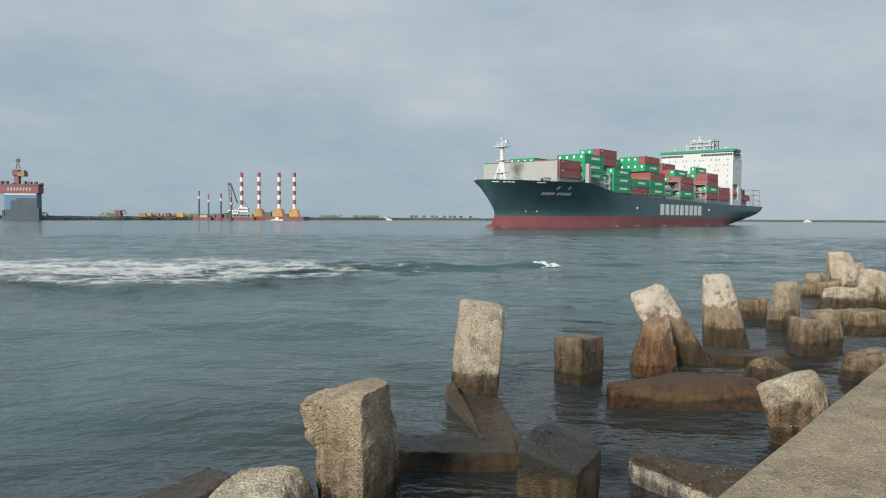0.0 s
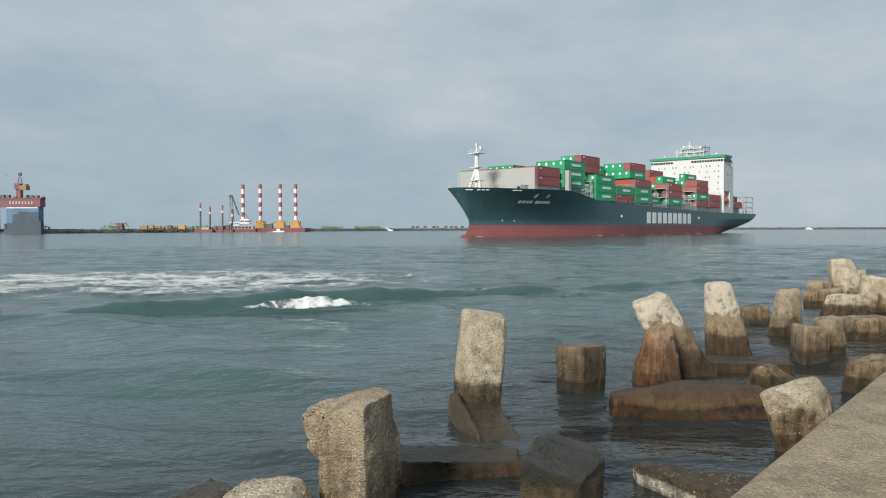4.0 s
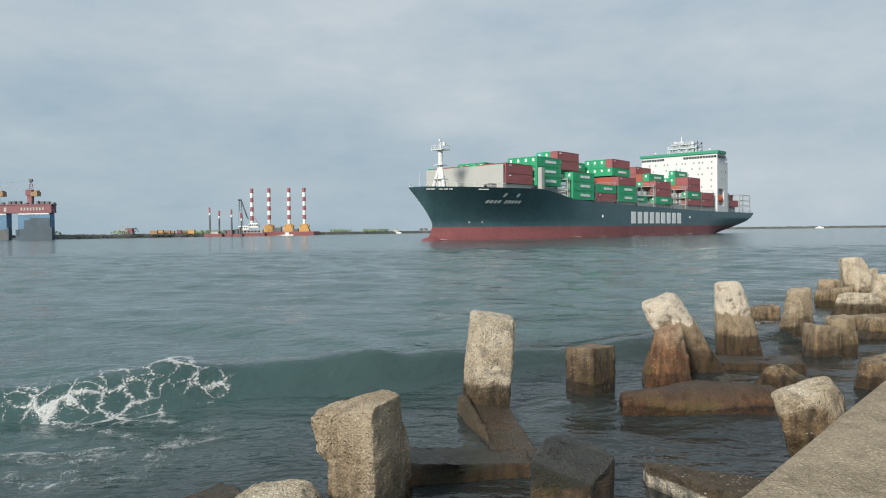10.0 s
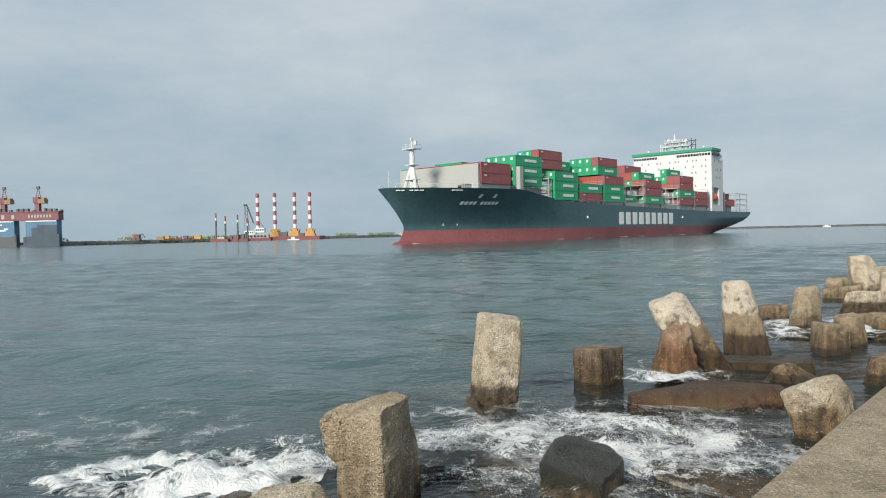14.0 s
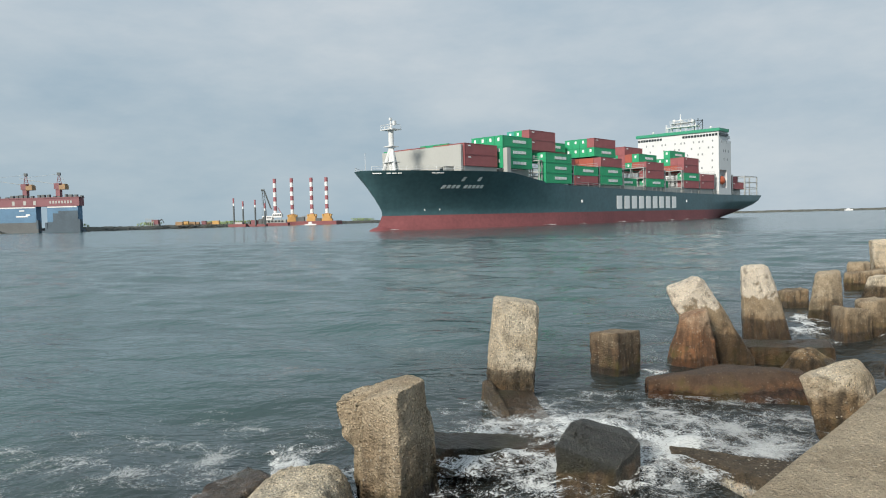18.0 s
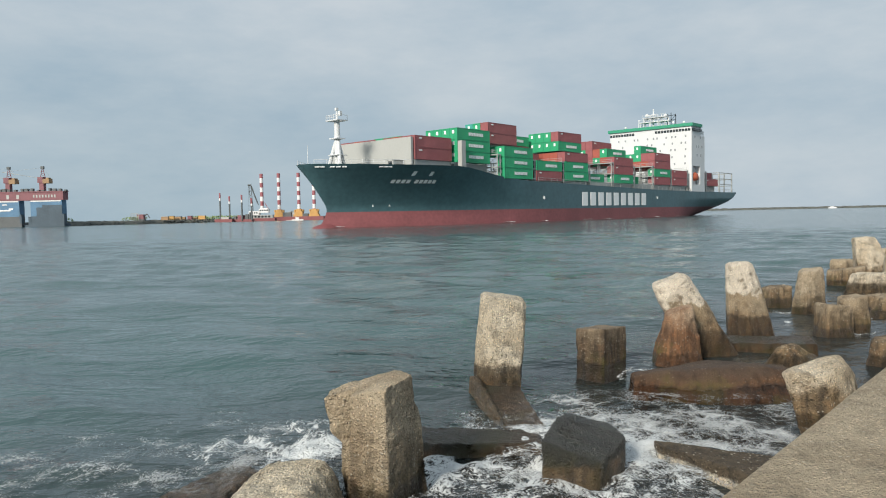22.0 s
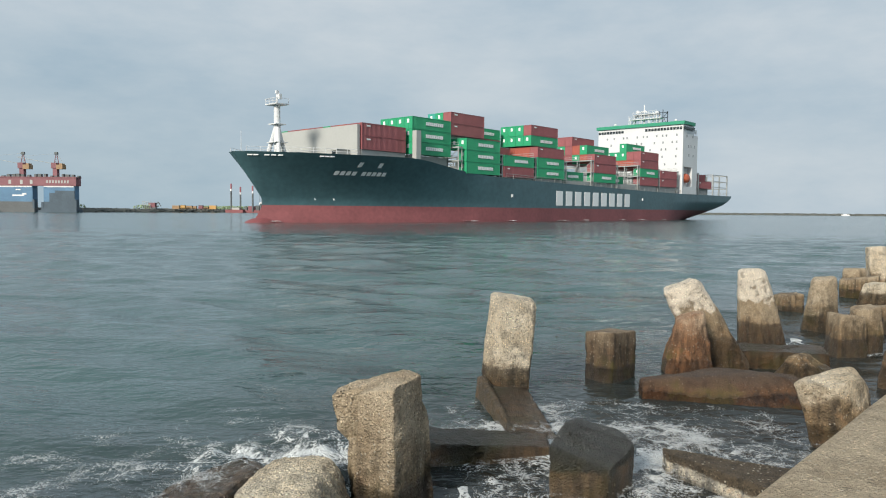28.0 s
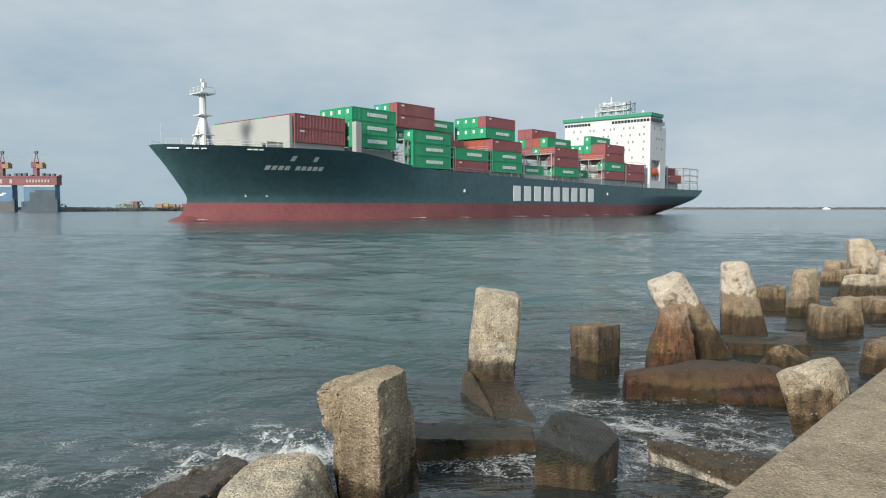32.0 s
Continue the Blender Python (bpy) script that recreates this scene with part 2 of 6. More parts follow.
def water_material():
    """Silty harbour water: wind chop and ripples in the relief; base colour darkened in a ragged band along the wall.
    """
    m = bpy.data.materials.new("sea_water")
    m.use_nodes = True
    n, l = m.node_tree.nodes, m.node_tree.links
    p = n["Principled BSDF"]
    p.inputs["IOR"].default_value = 1.33
    tc = n.new("ShaderNodeTexCoord")

    def waves(scale, stretch_y, turn, detail, rough, warp=0.0):
        mp = n.new("ShaderNodeMapping")
        mp.inputs["Scale"].default_value = (scale, scale * stretch_y, scale)
        mp.inputs["Rotation"].default_value = (0, 0, radians(turn))
        t = n.new("ShaderNodeTexNoise")
        t.inputs["Scale"].default_value, t.inputs["Detail"].default_value, t.inputs["Roughness"].default_value = 1.0, detail, rough
        t.inputs["Distortion"].default_value = warp
        l.new(tc.outputs["Object"], mp.inputs["Vector"])
        l.new(mp.outputs["Vector"], t.inputs["Vector"])
        return t.outputs["Fac"]

    def bump(height, distance, normal=None):
        b = n.new("ShaderNodeBump")
        b.inputs["Strength"].default_value, b.inputs["Distance"].default_value = 1.0, distance
        l.new(height, b.inputs["Height"])
        if normal:
            l.new(normal, b.inputs["Normal"])
        return b.outputs["Normal"]

    def step(value, lo, hi):
        q = n.new("ShaderNodeMapRange")
        q.interpolation_type = "SMOOTHSTEP"
        q.inputs["From Min"].default_value, q.inputs["From Max"].default_value = lo, hi
        l.new(value, q.inputs["Value"])
        return q.outputs["Result"]

    def mix(fac, a, b):
        q = n.new("ShaderNodeMix")
        q.data_type = "RGBA"
        l.new(fac, q.inputs["Factor"])
        for key, v in (("A", a), ("B", b)):
            if isinstance(v, tuple):
                q.inputs[key].default_value = (*v, 1)
            else:
                l.new(v, q.inputs[key])
        return q.outputs["Result"]

    chop = bump(waves(0.05, 3.2, 4, 2, 0.5), 0.5)
    chop = bump(waves(0.22, 2.2, 8, 2, 0.5), 0.15, chop)
    chop = bump(waves(0.9, 1.7, -9, 2, 0.5), 0.10, chop)
    chop = bump(waves(2.6, 1.6, 12, 2, 0.5), 0.032, chop)
    ripple = bump(waves(7.5, 1.5, -6, 2, 0.5), 0.020, chop)
    l.new(ripple, p.inputs["Normal"])
    silt = n.new("ShaderNodeTexNoise")
    silt.inputs["Scale"].default_value, silt.inputs["Detail"].default_value = 0.06, 4.0
    l.new(tc.outputs["Object"], silt.inputs["Vector"])
    open_sea = mix(silt.outputs["Fac"], (0.038, 0.080, 0.082), (0.053, 0.101, 0.101))
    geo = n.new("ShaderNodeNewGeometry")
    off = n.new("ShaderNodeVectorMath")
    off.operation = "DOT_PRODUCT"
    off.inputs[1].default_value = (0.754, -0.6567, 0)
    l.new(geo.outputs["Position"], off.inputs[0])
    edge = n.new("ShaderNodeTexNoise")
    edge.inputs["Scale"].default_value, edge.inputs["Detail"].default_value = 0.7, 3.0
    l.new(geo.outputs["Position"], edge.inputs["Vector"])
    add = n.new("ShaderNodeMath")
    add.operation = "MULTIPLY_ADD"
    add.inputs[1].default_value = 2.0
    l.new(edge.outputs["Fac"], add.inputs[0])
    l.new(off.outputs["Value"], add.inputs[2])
    far_off = n.new("ShaderNodeMapRange")
    far_off.inputs["From Min"].default_value, far_off.inputs["From Max"].default_value = -20, -320
    far_off.inputs["To Min"].default_value, far_off.inputs["To Max"].default_value = 0.085, 0.16
    l.new(off.outputs["Value"], far_off.inputs["Value"])
    l.new(far_off.outputs["Result"], p.inputs["Roughness"])
    # darker base colour along the wall, partly for missing chop that mirrors less sky
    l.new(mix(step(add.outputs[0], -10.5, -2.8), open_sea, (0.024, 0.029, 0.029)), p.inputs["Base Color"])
    return m


def foam_material(name, cover, fine, soft=0.38, most=0.95, net_part=1.0, torn=1.1, patchy=2.6):
    """Lacy sea foam: bubbles gathered along a warped cell net, thinning towards the rim of its sheet."""
    m = bpy.data.materials.new(name)
    m.use_nodes = True
    n, l = m.node_tree.nodes, m.node_tree.links
    p = n["Principled BSDF"]
    p.inputs["Base Color"].default_value, p.inputs["Roughness"].default_value = (0.72, 0.745, 0.745, 1), 0.8
    tc = n.new("ShaderNodeTexCoord")

    def calc(op, a, b):
        q = n.new("ShaderNodeMath")
        q.operation = op
        for i, v in enumerate((a, b)):
            if isinstance(v, (int, float)):
                q.inputs[i].default_value = v
            else:
                l.new(v, q.inputs[i])
        return q.outputs[0]

    def tex(kind, scale, vector, detail=3.0):
        t = n.new(kind)
        t.inputs["Scale"].default_value = scale
        if kind == "ShaderNodeTexNoise":
            t.inputs["Detail"].default_value = detail
        else:
            t.feature = "DISTANCE_TO_EDGE"
        l.new(vector, t.inputs["Vector"])
        return t

    bend = tex("ShaderNodeTexNoise", 1.1 * fine, tc.outputs["Object"], 4)
    push = n.new("ShaderNodeVectorMath")
    push.operation = "MULTIPLY_ADD"
    push.inputs[1].default_value = (0.9 / fine, 0.9 / fine, 0)
    l.new(bend.outputs["Color"], push.inputs[0])
    l.new(tc.outputs["Object"], push.inputs[2])
    net = tex("ShaderNodeTexVoronoi", 1.5 * fine, push.outputs["Vector"])
    small = tex("ShaderNodeTexVoronoi", 5.2 * fine, push.outputs["Vector"])
    patch = tex("ShaderNodeTexNoise", 0.55 * fine, tc.outputs["Object"], 5)
    grain = tex("ShaderNodeTexNoise", 17 * fine, push.outputs["Vector"], 4)
    vein = calc("SUBTRACT", 0.42, calc("MULTIPLY", net.outputs["Distance"], 1.9))
    vein = calc("MAXIMUM", vein, calc("SUBTRACT", 0.22, calc("MULTIPLY", small.outputs["Distance"], 2.4)))
    vein = calc("MULTIPLY", vein, net_part)
    level = calc("ADD", vein, calc("MULTIPLY", calc("SUBTRACT", patch.outputs["Fac"], 0.5), patchy))
    level = calc("ADD", level, calc("MULTIPLY", calc("SUBTRACT", grain.outputs["Fac"], 0.5), torn))
    mid = n.new("ShaderNodeVectorMath")
    mid.operation = "SUBTRACT"
    mid.inputs[1].default_value = (0.5, 0.5, 0.5)
    l.new(tc.outputs["Generated"], mid.inputs[0])
    flat = n.new("ShaderNodeVectorMath")
    flat.operation = "MULTIPLY"
    flat.inputs[1].default_value = (2, 2, 0)
    l.new(mid.outputs["Vector"], flat.inputs[0])
    rim = n.new("ShaderNodeVectorMath")
    rim.operation = "LENGTH"
    l.new(flat.outputs["Vector"], rim.inputs[0])
    level = calc("SUBTRACT", calc("ADD", level, cover), calc("MULTIPLY", calc("POWER", rim.outputs["Value"], 3.0), 0.9))
    q = n.new("ShaderNodeMapRange")
    q.interpolation_type = "SMOOTHSTEP"
    q.inputs["From Min"].default_value, q.inputs["From Max"].default_value = 0.14, 0.14 + soft
    q.inputs["To Max"].default_value = most
    l.new(level, q.inputs["Value"])
    l.new(q.outputs["Result"], p.inputs["Alpha"])
    bp = n.new("ShaderNodeBump")
    bp.inputs["Strength"].default_value, bp.inputs["Distance"].default_value = 0.8, 0.03
    l.new(level, bp.inputs["Height"])
    l.new(bp.outputs["Normal"], p.inputs["Normal"])
    return m


WATER = water_material()
FOAM_THICK = foam_material("churned_foam", 0.50, 1.3, 0.6)
FOAM_NET = foam_material("foam_net", 0.26, 2.5, 0.9, 0.75)
FOAM_WIDE = foam_material("foam_band", 0.42, 0.7, 0.9, 0.8)
FOAM_MID = foam_material("broken_foam", 0.22, 1.5, 0.7)
FOAM_FLECK = foam_material("scattered_foam", 0.0, 3.2, 0.7, 0.65, 0.7, 2.2)
FOAM_LACE = foam_material("wave_lace", -0.20, 2.2, 0.5, 0.72, 1.5, 1.6)
FOAM_HEAP = foam_material("heaped_foam", 0.42, 2.0, 0.6, 0.95, 0.9, 1.8)
FOAM_TORN = foam_material("torn_foam", 0.26, 2.2, 0.6, 0.85, 0.9, 1.8)
FOAM_WISP = foam_material("wispy_foam", 0.0, 2.5, 0.6, 0.52, 1.1, 2.3, 1.9)
FOAM = material("sea_foam", (0.78, 0.80, 0.80), 0.75, vary=0.12, scale=4, bump=0.6, bump_scale=14)
BLOCK = stone_material("tan_armour_concrete", (0.58, 0.48, 0.345), (0.40, 0.315, 0.213), (0.170, 0.130, 0.083), 0.14, 0.80, relief=1.0, tide=0.23, moss=0.3)
PALE = stone_material("pale_armour_concrete", (0.74, 0.645, 0.50), (0.55, 0.45, 0.315), (0.205, 0.15, 0.092), 0.32, 0.66, speckle=1.1, relief=1.0, tide=0.20)
PALE_LOW = stone_material("pale_pebbled_concrete", (0.74, 0.655, 0.51), (0.60, 0.51, 0.37), (0.22, 0.175, 0.12), -0.06, 0.28, speckle=1.35, relief=1.0, tide=0.06, moss=0.25)
PIER = stone_material("pale_pitted_concrete", (0.68, 0.60, 0.47), (0.52, 0.435, 0.315), (0.23, 0.175, 0.11), 0.22, 0.52, speckle=1.5, relief=1.0, tide=0.36, ragged=0.6)
CRUSTED = stone_material("salt_crusted_concrete", (0.47, 0.37, 0.25), (0.36, 0.27, 0.17), (0.22, 0.155, 0.095), 0.30, 0.75, speckle=0.9, relief=1.0, crust=0.84, tide=0.42)
TANNED = stone_material("brown_weathered_concrete", (0.46, 0.37, 0.255), (0.335, 0.257, 0.168), (0.175, 0.13, 0.083), 0.25, 0.75, speckle=0.8, relief=0.9, moss=0.5)
STAINED = stone_material("tide_stained_concrete", (0.30, 0.232, 0.155), (0.205, 0.15, 0.098), (0.105, 0.074, 0.046), 0.30, 0.85, speckle=0.8, relief=0.9, moss=0.6)
RUSTY = stone_material("rust_stained_concrete", (0.088, 0.056, 0.036), (0.050, 0.040, 0.033), (0.105, 0.052, 0.023), 0.0, 0.42, speckle=0.6, gloss=0.2, relief=0.7, tide=0.12, moss=0.45)
RUSTED = stone_material("rust_streaked_concrete", (0.52, 0.385, 0.265), (0.36, 0.21, 0.125), (0.25, 0.135, 0.073), 0.40, 0.95, speckle=0.8, relief=1.0, moss=0.9)
WETBLOCK = stone_material("wet_armour_concrete", (0.115, 0.118, 0.098), (0.060, 0.062, 0.052), (0.17, 0.115, 0.066), 0.05, 0.30, speckle=0.6, gloss=0.28, relief=0.8, tide=0.9, moss=0.4)
BARNACLED = stone_material("barnacled_concrete", (0.105, 0.080, 0.053), (0.070, 0.052, 0.034), (0.52, 0.50, 0.45), 0.10, 0.135, speckle=1.6, gloss=0.3, relief=1.0, tide=-0.02, moss=0.1, ragged=0.2)
DRIPPED = stone_material("drip_stained_concrete", (0.105, 0.106, 0.090), (0.062, 0.062, 0.052), (0.27, 0.205, 0.14), 0.225, 0.285, speckle=0.6, gloss=0.3, relief=0.8, tide=0.9, moss=0.3, ragged=0.35)
WALL = stone_material("seawall_concrete", (0.47, 0.385, 0.27), (0.35, 0.28, 0.19), (0.25, 0.21, 0.16), -0.6, 0.2, speckle=0.8, relief=0.9, tide=-3.0, moss=0.0)
# HULL and REDBOX are lifted a little, haze over the ship put into their colour
HULL = material("hull_paint", (0.055, 0.116, 0.134), 0.42, vary=0.25, scale=0.12)
BOOT = material("red_antifouling", (0.225, 0.072, 0.077), 0.6, vary=0.22, scale=0.15)
DECK = material("deck_paint", (0.10, 0.13, 0.12), 0.7, vary=0.2, scale=0.3)
WHITE = material("white_ship_paint", (0.62, 0.64, 0.65), 0.5, vary=0.05, scale=0.2)
CREAM = material("pale_grey_paint", (0.39, 0.40, 0.385), 0.55, vary=0.06, scale=0.2)
GREY = material("grey_steel", (0.34, 0.36, 0.355), 0.55, vary=0.15, scale=0.6)
GREENPAINT = material("green_roof_paint", (0.03, 0.27, 0.16), 0.5, vary=0.1, scale=0.4)
GLASS = material("dark_window_glass", (0.02, 0.028, 0.032), 0.12, vary=0.1)
WINDOW = material("grey_cabin_glass", (0.24, 0.26, 0.275), 0.2, vary=0.3, scale=0.7)
MARK = material("white_lettering", (0.80, 0.82, 0.82), 0.55, vary=0.05)
ORANGE = material("lifeboat_orange", (0.55, 0.12, 0.05), 0.5, vary=0.1)
GREENBOX = material("green_container_paint", (0.022, 0.305, 0.145), 0.5, vary=0.16, scale=0.5)
TEALBOX = material("teal_container_paint", (0.05, 0.33, 0.27), 0.5, vary=0.12, scale=0.5)
REDBOX = material("maroon_container_paint", (0.275, 0.088, 0.095), 0.55, vary=0.2, scale=0.5)
RUSTBOX = material("orange_red_container_paint", (0.34, 0.085, 0.06), 0.55, vary=0.18, scale=0.5)


# ---- mesh helpers ----
def mesh_object(name, verts, faces, mat, parent=None, smooth=False):
    me = bpy.data.meshes.new(name)
    me.from_pydata(verts, [], faces)
    me.materials.append(mat)
    if smooth:
        me.polygons.foreach_set("use_smooth", [True] * len(me.polygons))
    me.update()
    ob = new(name, me)
    ob.parent = parent
    return ob


def part(name, bm, mat, parent, label=""):
    """Links a bmesh as one mesh object under a thing."""
    me = bpy.data.meshes.new(name)
    bmesh.ops.recalc_face_normals(bm, faces=bm.faces)
    bm.to_mesh(me)
    bm.free()
    me.materials.append(mat)
    ob = new(name, me)
    ob.parent = parent
    return tagged(ob, label)


def add_box(bm, x0, y0, z0, x1, y1, z1):
    v = [bm.verts.new((x, y, z)) for x in (x0, x1) for y in (y0, y1) for z in (z0, z1)]
    for f in ((0, 1, 3, 2), (4, 6, 7, 5), (0, 4, 5, 1), (2, 3, 7, 6), (0, 2, 6, 4), (1, 5, 7, 3)):
        bm.faces.new([v[i] for i in f])


def add_tube(bm, a, b, r0, r1=None, n=8):
    a, b = Vector(a), Vector(b)
    r1 = r0 if r1 is None else r1
    turn = (b - a).to_track_quat("Z", "Y").to_matrix()
    rings = []
    for p, r in ((a, r0), (b, r1)):
        rings.append([bm.verts.new(p + turn @ Vector((r * math.cos(2 * math.pi * i / n), r * math.sin(2 * math.pi * i / n), 0))) for i in range(n)])
    for i in range(n):
        bm.faces.new((rings[0][i], rings[0][(i + 1) % n], rings[1][(i + 1) % n], rings[1][i]))
    bm.faces.new(rings[0][::-1])
    bm.faces.new(rings[1])


def boxes(name, rows, mat, parent, label=""):
    bm = bmesh.new()
    for r in rows:
        add_box(bm, *r)
    return part(name, bm, mat, parent, label)


def tubes(name, rows, mat, parent, label=""):
    bm = bmesh.new()
    for r in rows:
        add_tube(bm, *r)
    return part(name, bm, mat, parent, label)


def empty(name, m, label, category, group=""):
    ob = new(name)
    ob.matrix_basis = m
    return tagged(ob, label, category, group)


# ---- water ----
def axis_steps(lo, hi, fine_lo, fine_hi, step, grow):
    a = list(np.arange(fine_lo, fine_hi + step / 2, step))
    d = step
    while a[-1] < hi:
        d *= grow
        a.append(a[-1] + d)
    d = step
    while a[0] > lo:
        d *= grow
        a.insert(0, a[0] - d)
    return np.array(a)


DRIFT = Vector((-0.30, -1.05, 0))


def build_water():
    xs = axis_steps(-4600, 4600, -34, 60, 0.24, 1.06)
    ys = axis_steps(-300, 4900, 0, 84, 0.24, 1.05)
    X, Y = np.meshgrid(xs, ys)
    dx = np.minimum(np.gradient(xs)[None, :], 50) + 0 * Y
    dy = np.minimum(np.gradient(ys)[:, None], 50) + 0 * X
    fade = np.clip(1.6 / np.maximum(dx, dy) - 0.6, 0, 1)
    rng = np.random.default_rng(5)
    Z = np.zeros_like(X)
    for k in range(30):
        wave = 1.1 * 1.10 ** k
        ang = math.atan2(-1.05, -0.3) + rng.normal(0, 0.45)
        steep = 0.036 if wave < 3 else 0.036 * (3 / wave) ** 1.12
        q = 2 * math.pi / wave
        ph = rng.uniform(0, 6.28)
        Z += steep / q * np.sin(q * (X * math.cos(ang) + Y * math.sin(ang)) + ph + 0.6 * np.sin(0.11 * X + k) + 0.5 * np.sin(0.13 * Y + 2 * k))
    Z *= fade
    ny, nx = X.shape
    verts = np.stack([X, Y, Z], -1).reshape(-1, 3)
    i = np.arange(ny - 1)[:, None] * nx + np.arange(nx - 1)[None, :]
    faces = np.stack([i, i + 1, i + nx + 1, i + nx], -1).reshape(-1, 4)
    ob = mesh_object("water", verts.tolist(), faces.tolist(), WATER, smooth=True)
    return tagged(ob, "grey-green harbour water with choppy ripples", "water", kind="structure")


water = build_water()


# ---- seawall ----
def build_seawall():
    """Pale concrete wall top whose edge runs from behind the camera past the armour blocks."""
    a, b = Vector((1.758 + 0.8708 * (-16), -12, 0)), Vector((1.758 + 0.8708 * 76, 80, 0))
    along = (b - a).normalized()
    land = Vector((along.y, -along.x, 0))
    n = 160
    verts, faces = [], []
    prof = [(0.05, -2.0), (0.0, 0.6), (0.0, 1.055), (0.012, 1.088), (0.045, 1.10), (0.5, 1.10), (1.2, 1.105), (4.0, 1.11), (9.0, 1.11), (40.0, 1.12), (40.0, -2.0)]
    for i in range(n + 1):
        p = a + (b - a) * (i / n)
        for j, (u, z) in enumerate(prof):
            w = 0.018 * noise.noise(Vector((p.x * 1.3, p.y * 1.3, j * 3.1))) if j < 5 else 0.006 * noise.noise(Vector((p.x, p.y, j)))
            q = p + land * (u + w)
            verts.append((q.x, q.y, z + 0.6 * w))
    m = len(prof)
    for i in range(n):
        for j in range(m - 1):
            faces.append((i * m + j, (i + 1) * m + j, (i + 1) * m + j + 1, i * m + j + 1))
    ob = mesh_object("seawall", verts, faces, WALL)
    return tagged(ob, "weathered tan concrete seawall top beside the water", "seawall", kind="structure")


build_seawall()


# ---- armour blocks ----
BLOCK_GROUP = "armour blocks along the seawall"


def cast_block(label, pieces, mat=None, edge=0.035, size=0.05, rough=0.018):
    """A worn faceted casting: each piece is a foot outline at the waterline, carried down below it, and the corners of its crown."""
    whole = bpy.data.meshes.new("armour_block")
    total = bmesh.new()
    for k, (foot, crown) in enumerate(pieces):
        bm = bmesh.new()
        for x, y, z in [(x, y, -0.45) for x, y in foot] + [(x, y, 0.0) for x, y in foot] + list(crown):
            bm.verts.new((x, y, z))
        made = bmesh.ops.convex_hull(bm, input=bm.verts)
        bmesh.ops.delete(bm, geom=list({g for key in ("geom_interior", "geom_unused") for g in made[key] if isinstance(g, bmesh.types.BMVert)}), context="VERTS")
        bmesh.ops.dissolve_limit(bm, angle_limit=radians(7), verts=bm.verts, edges=bm.edges)
        bmesh.ops.bevel(bm, geom=list(bm.edges), offset=edge, segments=3, profile=0.5, affect="EDGES", clamp_overlap=True)
        for _ in range(8):
            bmesh.ops.triangulate(bm, faces=bm.faces)
            far = [e for e in bm.edges if e.calc_length() > size]
            if not far:
                break
            bmesh.ops.subdivide_edges(bm, edges=far, cuts=1)
        bmesh.ops.triangulate(bm, faces=bm.faces)
        bmesh.ops.recalc_face_normals(bm, faces=bm.faces)
        bm.normal_update()
        seed = Vector((7.3 * k + len(label), 0.7 * len(bpy.data.objects), 0))
        moved = []
        for v in bm.verts:
            q = v.co * 2.4 + seed
            d = 0.9 * noise.noise(q) + 0.6 * noise.noise(q * 3.3) + 0.42 * noise.noise(q * 9) + (0.30 * noise.noise(q * 21) if size < 0.04 else 0)
            chip = max(0.0, noise.noise(q * 2.1 + Vector((9, 4, 2))) - 0.28) * 2.2
            moved.append(v.co + v.normal * rough * (d - chip))
        for v, c in zip(bm.verts, moved):
            v.co = c
        bm.to_mesh(whole)
        bm.free()
        total.from_mesh(whole)
    total.to_mesh(whole)
    total.free()
    whole.materials.append(mat or BLOCK)
    whole.polygons.foreach_set("use_smooth", [True] * len(whole.polygons))
    return tagged(new("armour_block", whole), label, "armour block", BLOCK_GROUP)


def rough_block(label, x, y, foot, crown, high, lean=(0.0, 0.0), turn=0.0, dip=0.1, seed=1, mat=None):
    """One irregular casting farther along the wall: uneven four- to five-cornered foot and crown (wide, deep), leaning and dipping."""
    rng = random.Random(seed)
    n = rng.choice((4, 5, 5))
    low, top = [], []
    for i in range(n):
        a = 2 * math.pi * (i + rng.uniform(-0.13, 0.13)) / n + radians(turn)
        c, q = math.cos(a), math.sin(a)
        k = 1.0 / max(abs(c), abs(q)) * rng.uniform(0.86, 1.0)
        low.append((x + c * k * foot[0] / 2, y + q * k * foot[1] / 2))
        k *= rng.uniform(0.84, 1.04)
        top.append((x + lean[0] + c * k * crown[0] / 2, y + lean[1] + q * k * crown[1] / 2, high * (1 + dip * c + rng.uniform(-0.05, 0.04))))
    return cast_block(label, [(low, top)], mat, edge=0.055, size=0.085, rough=0.03)


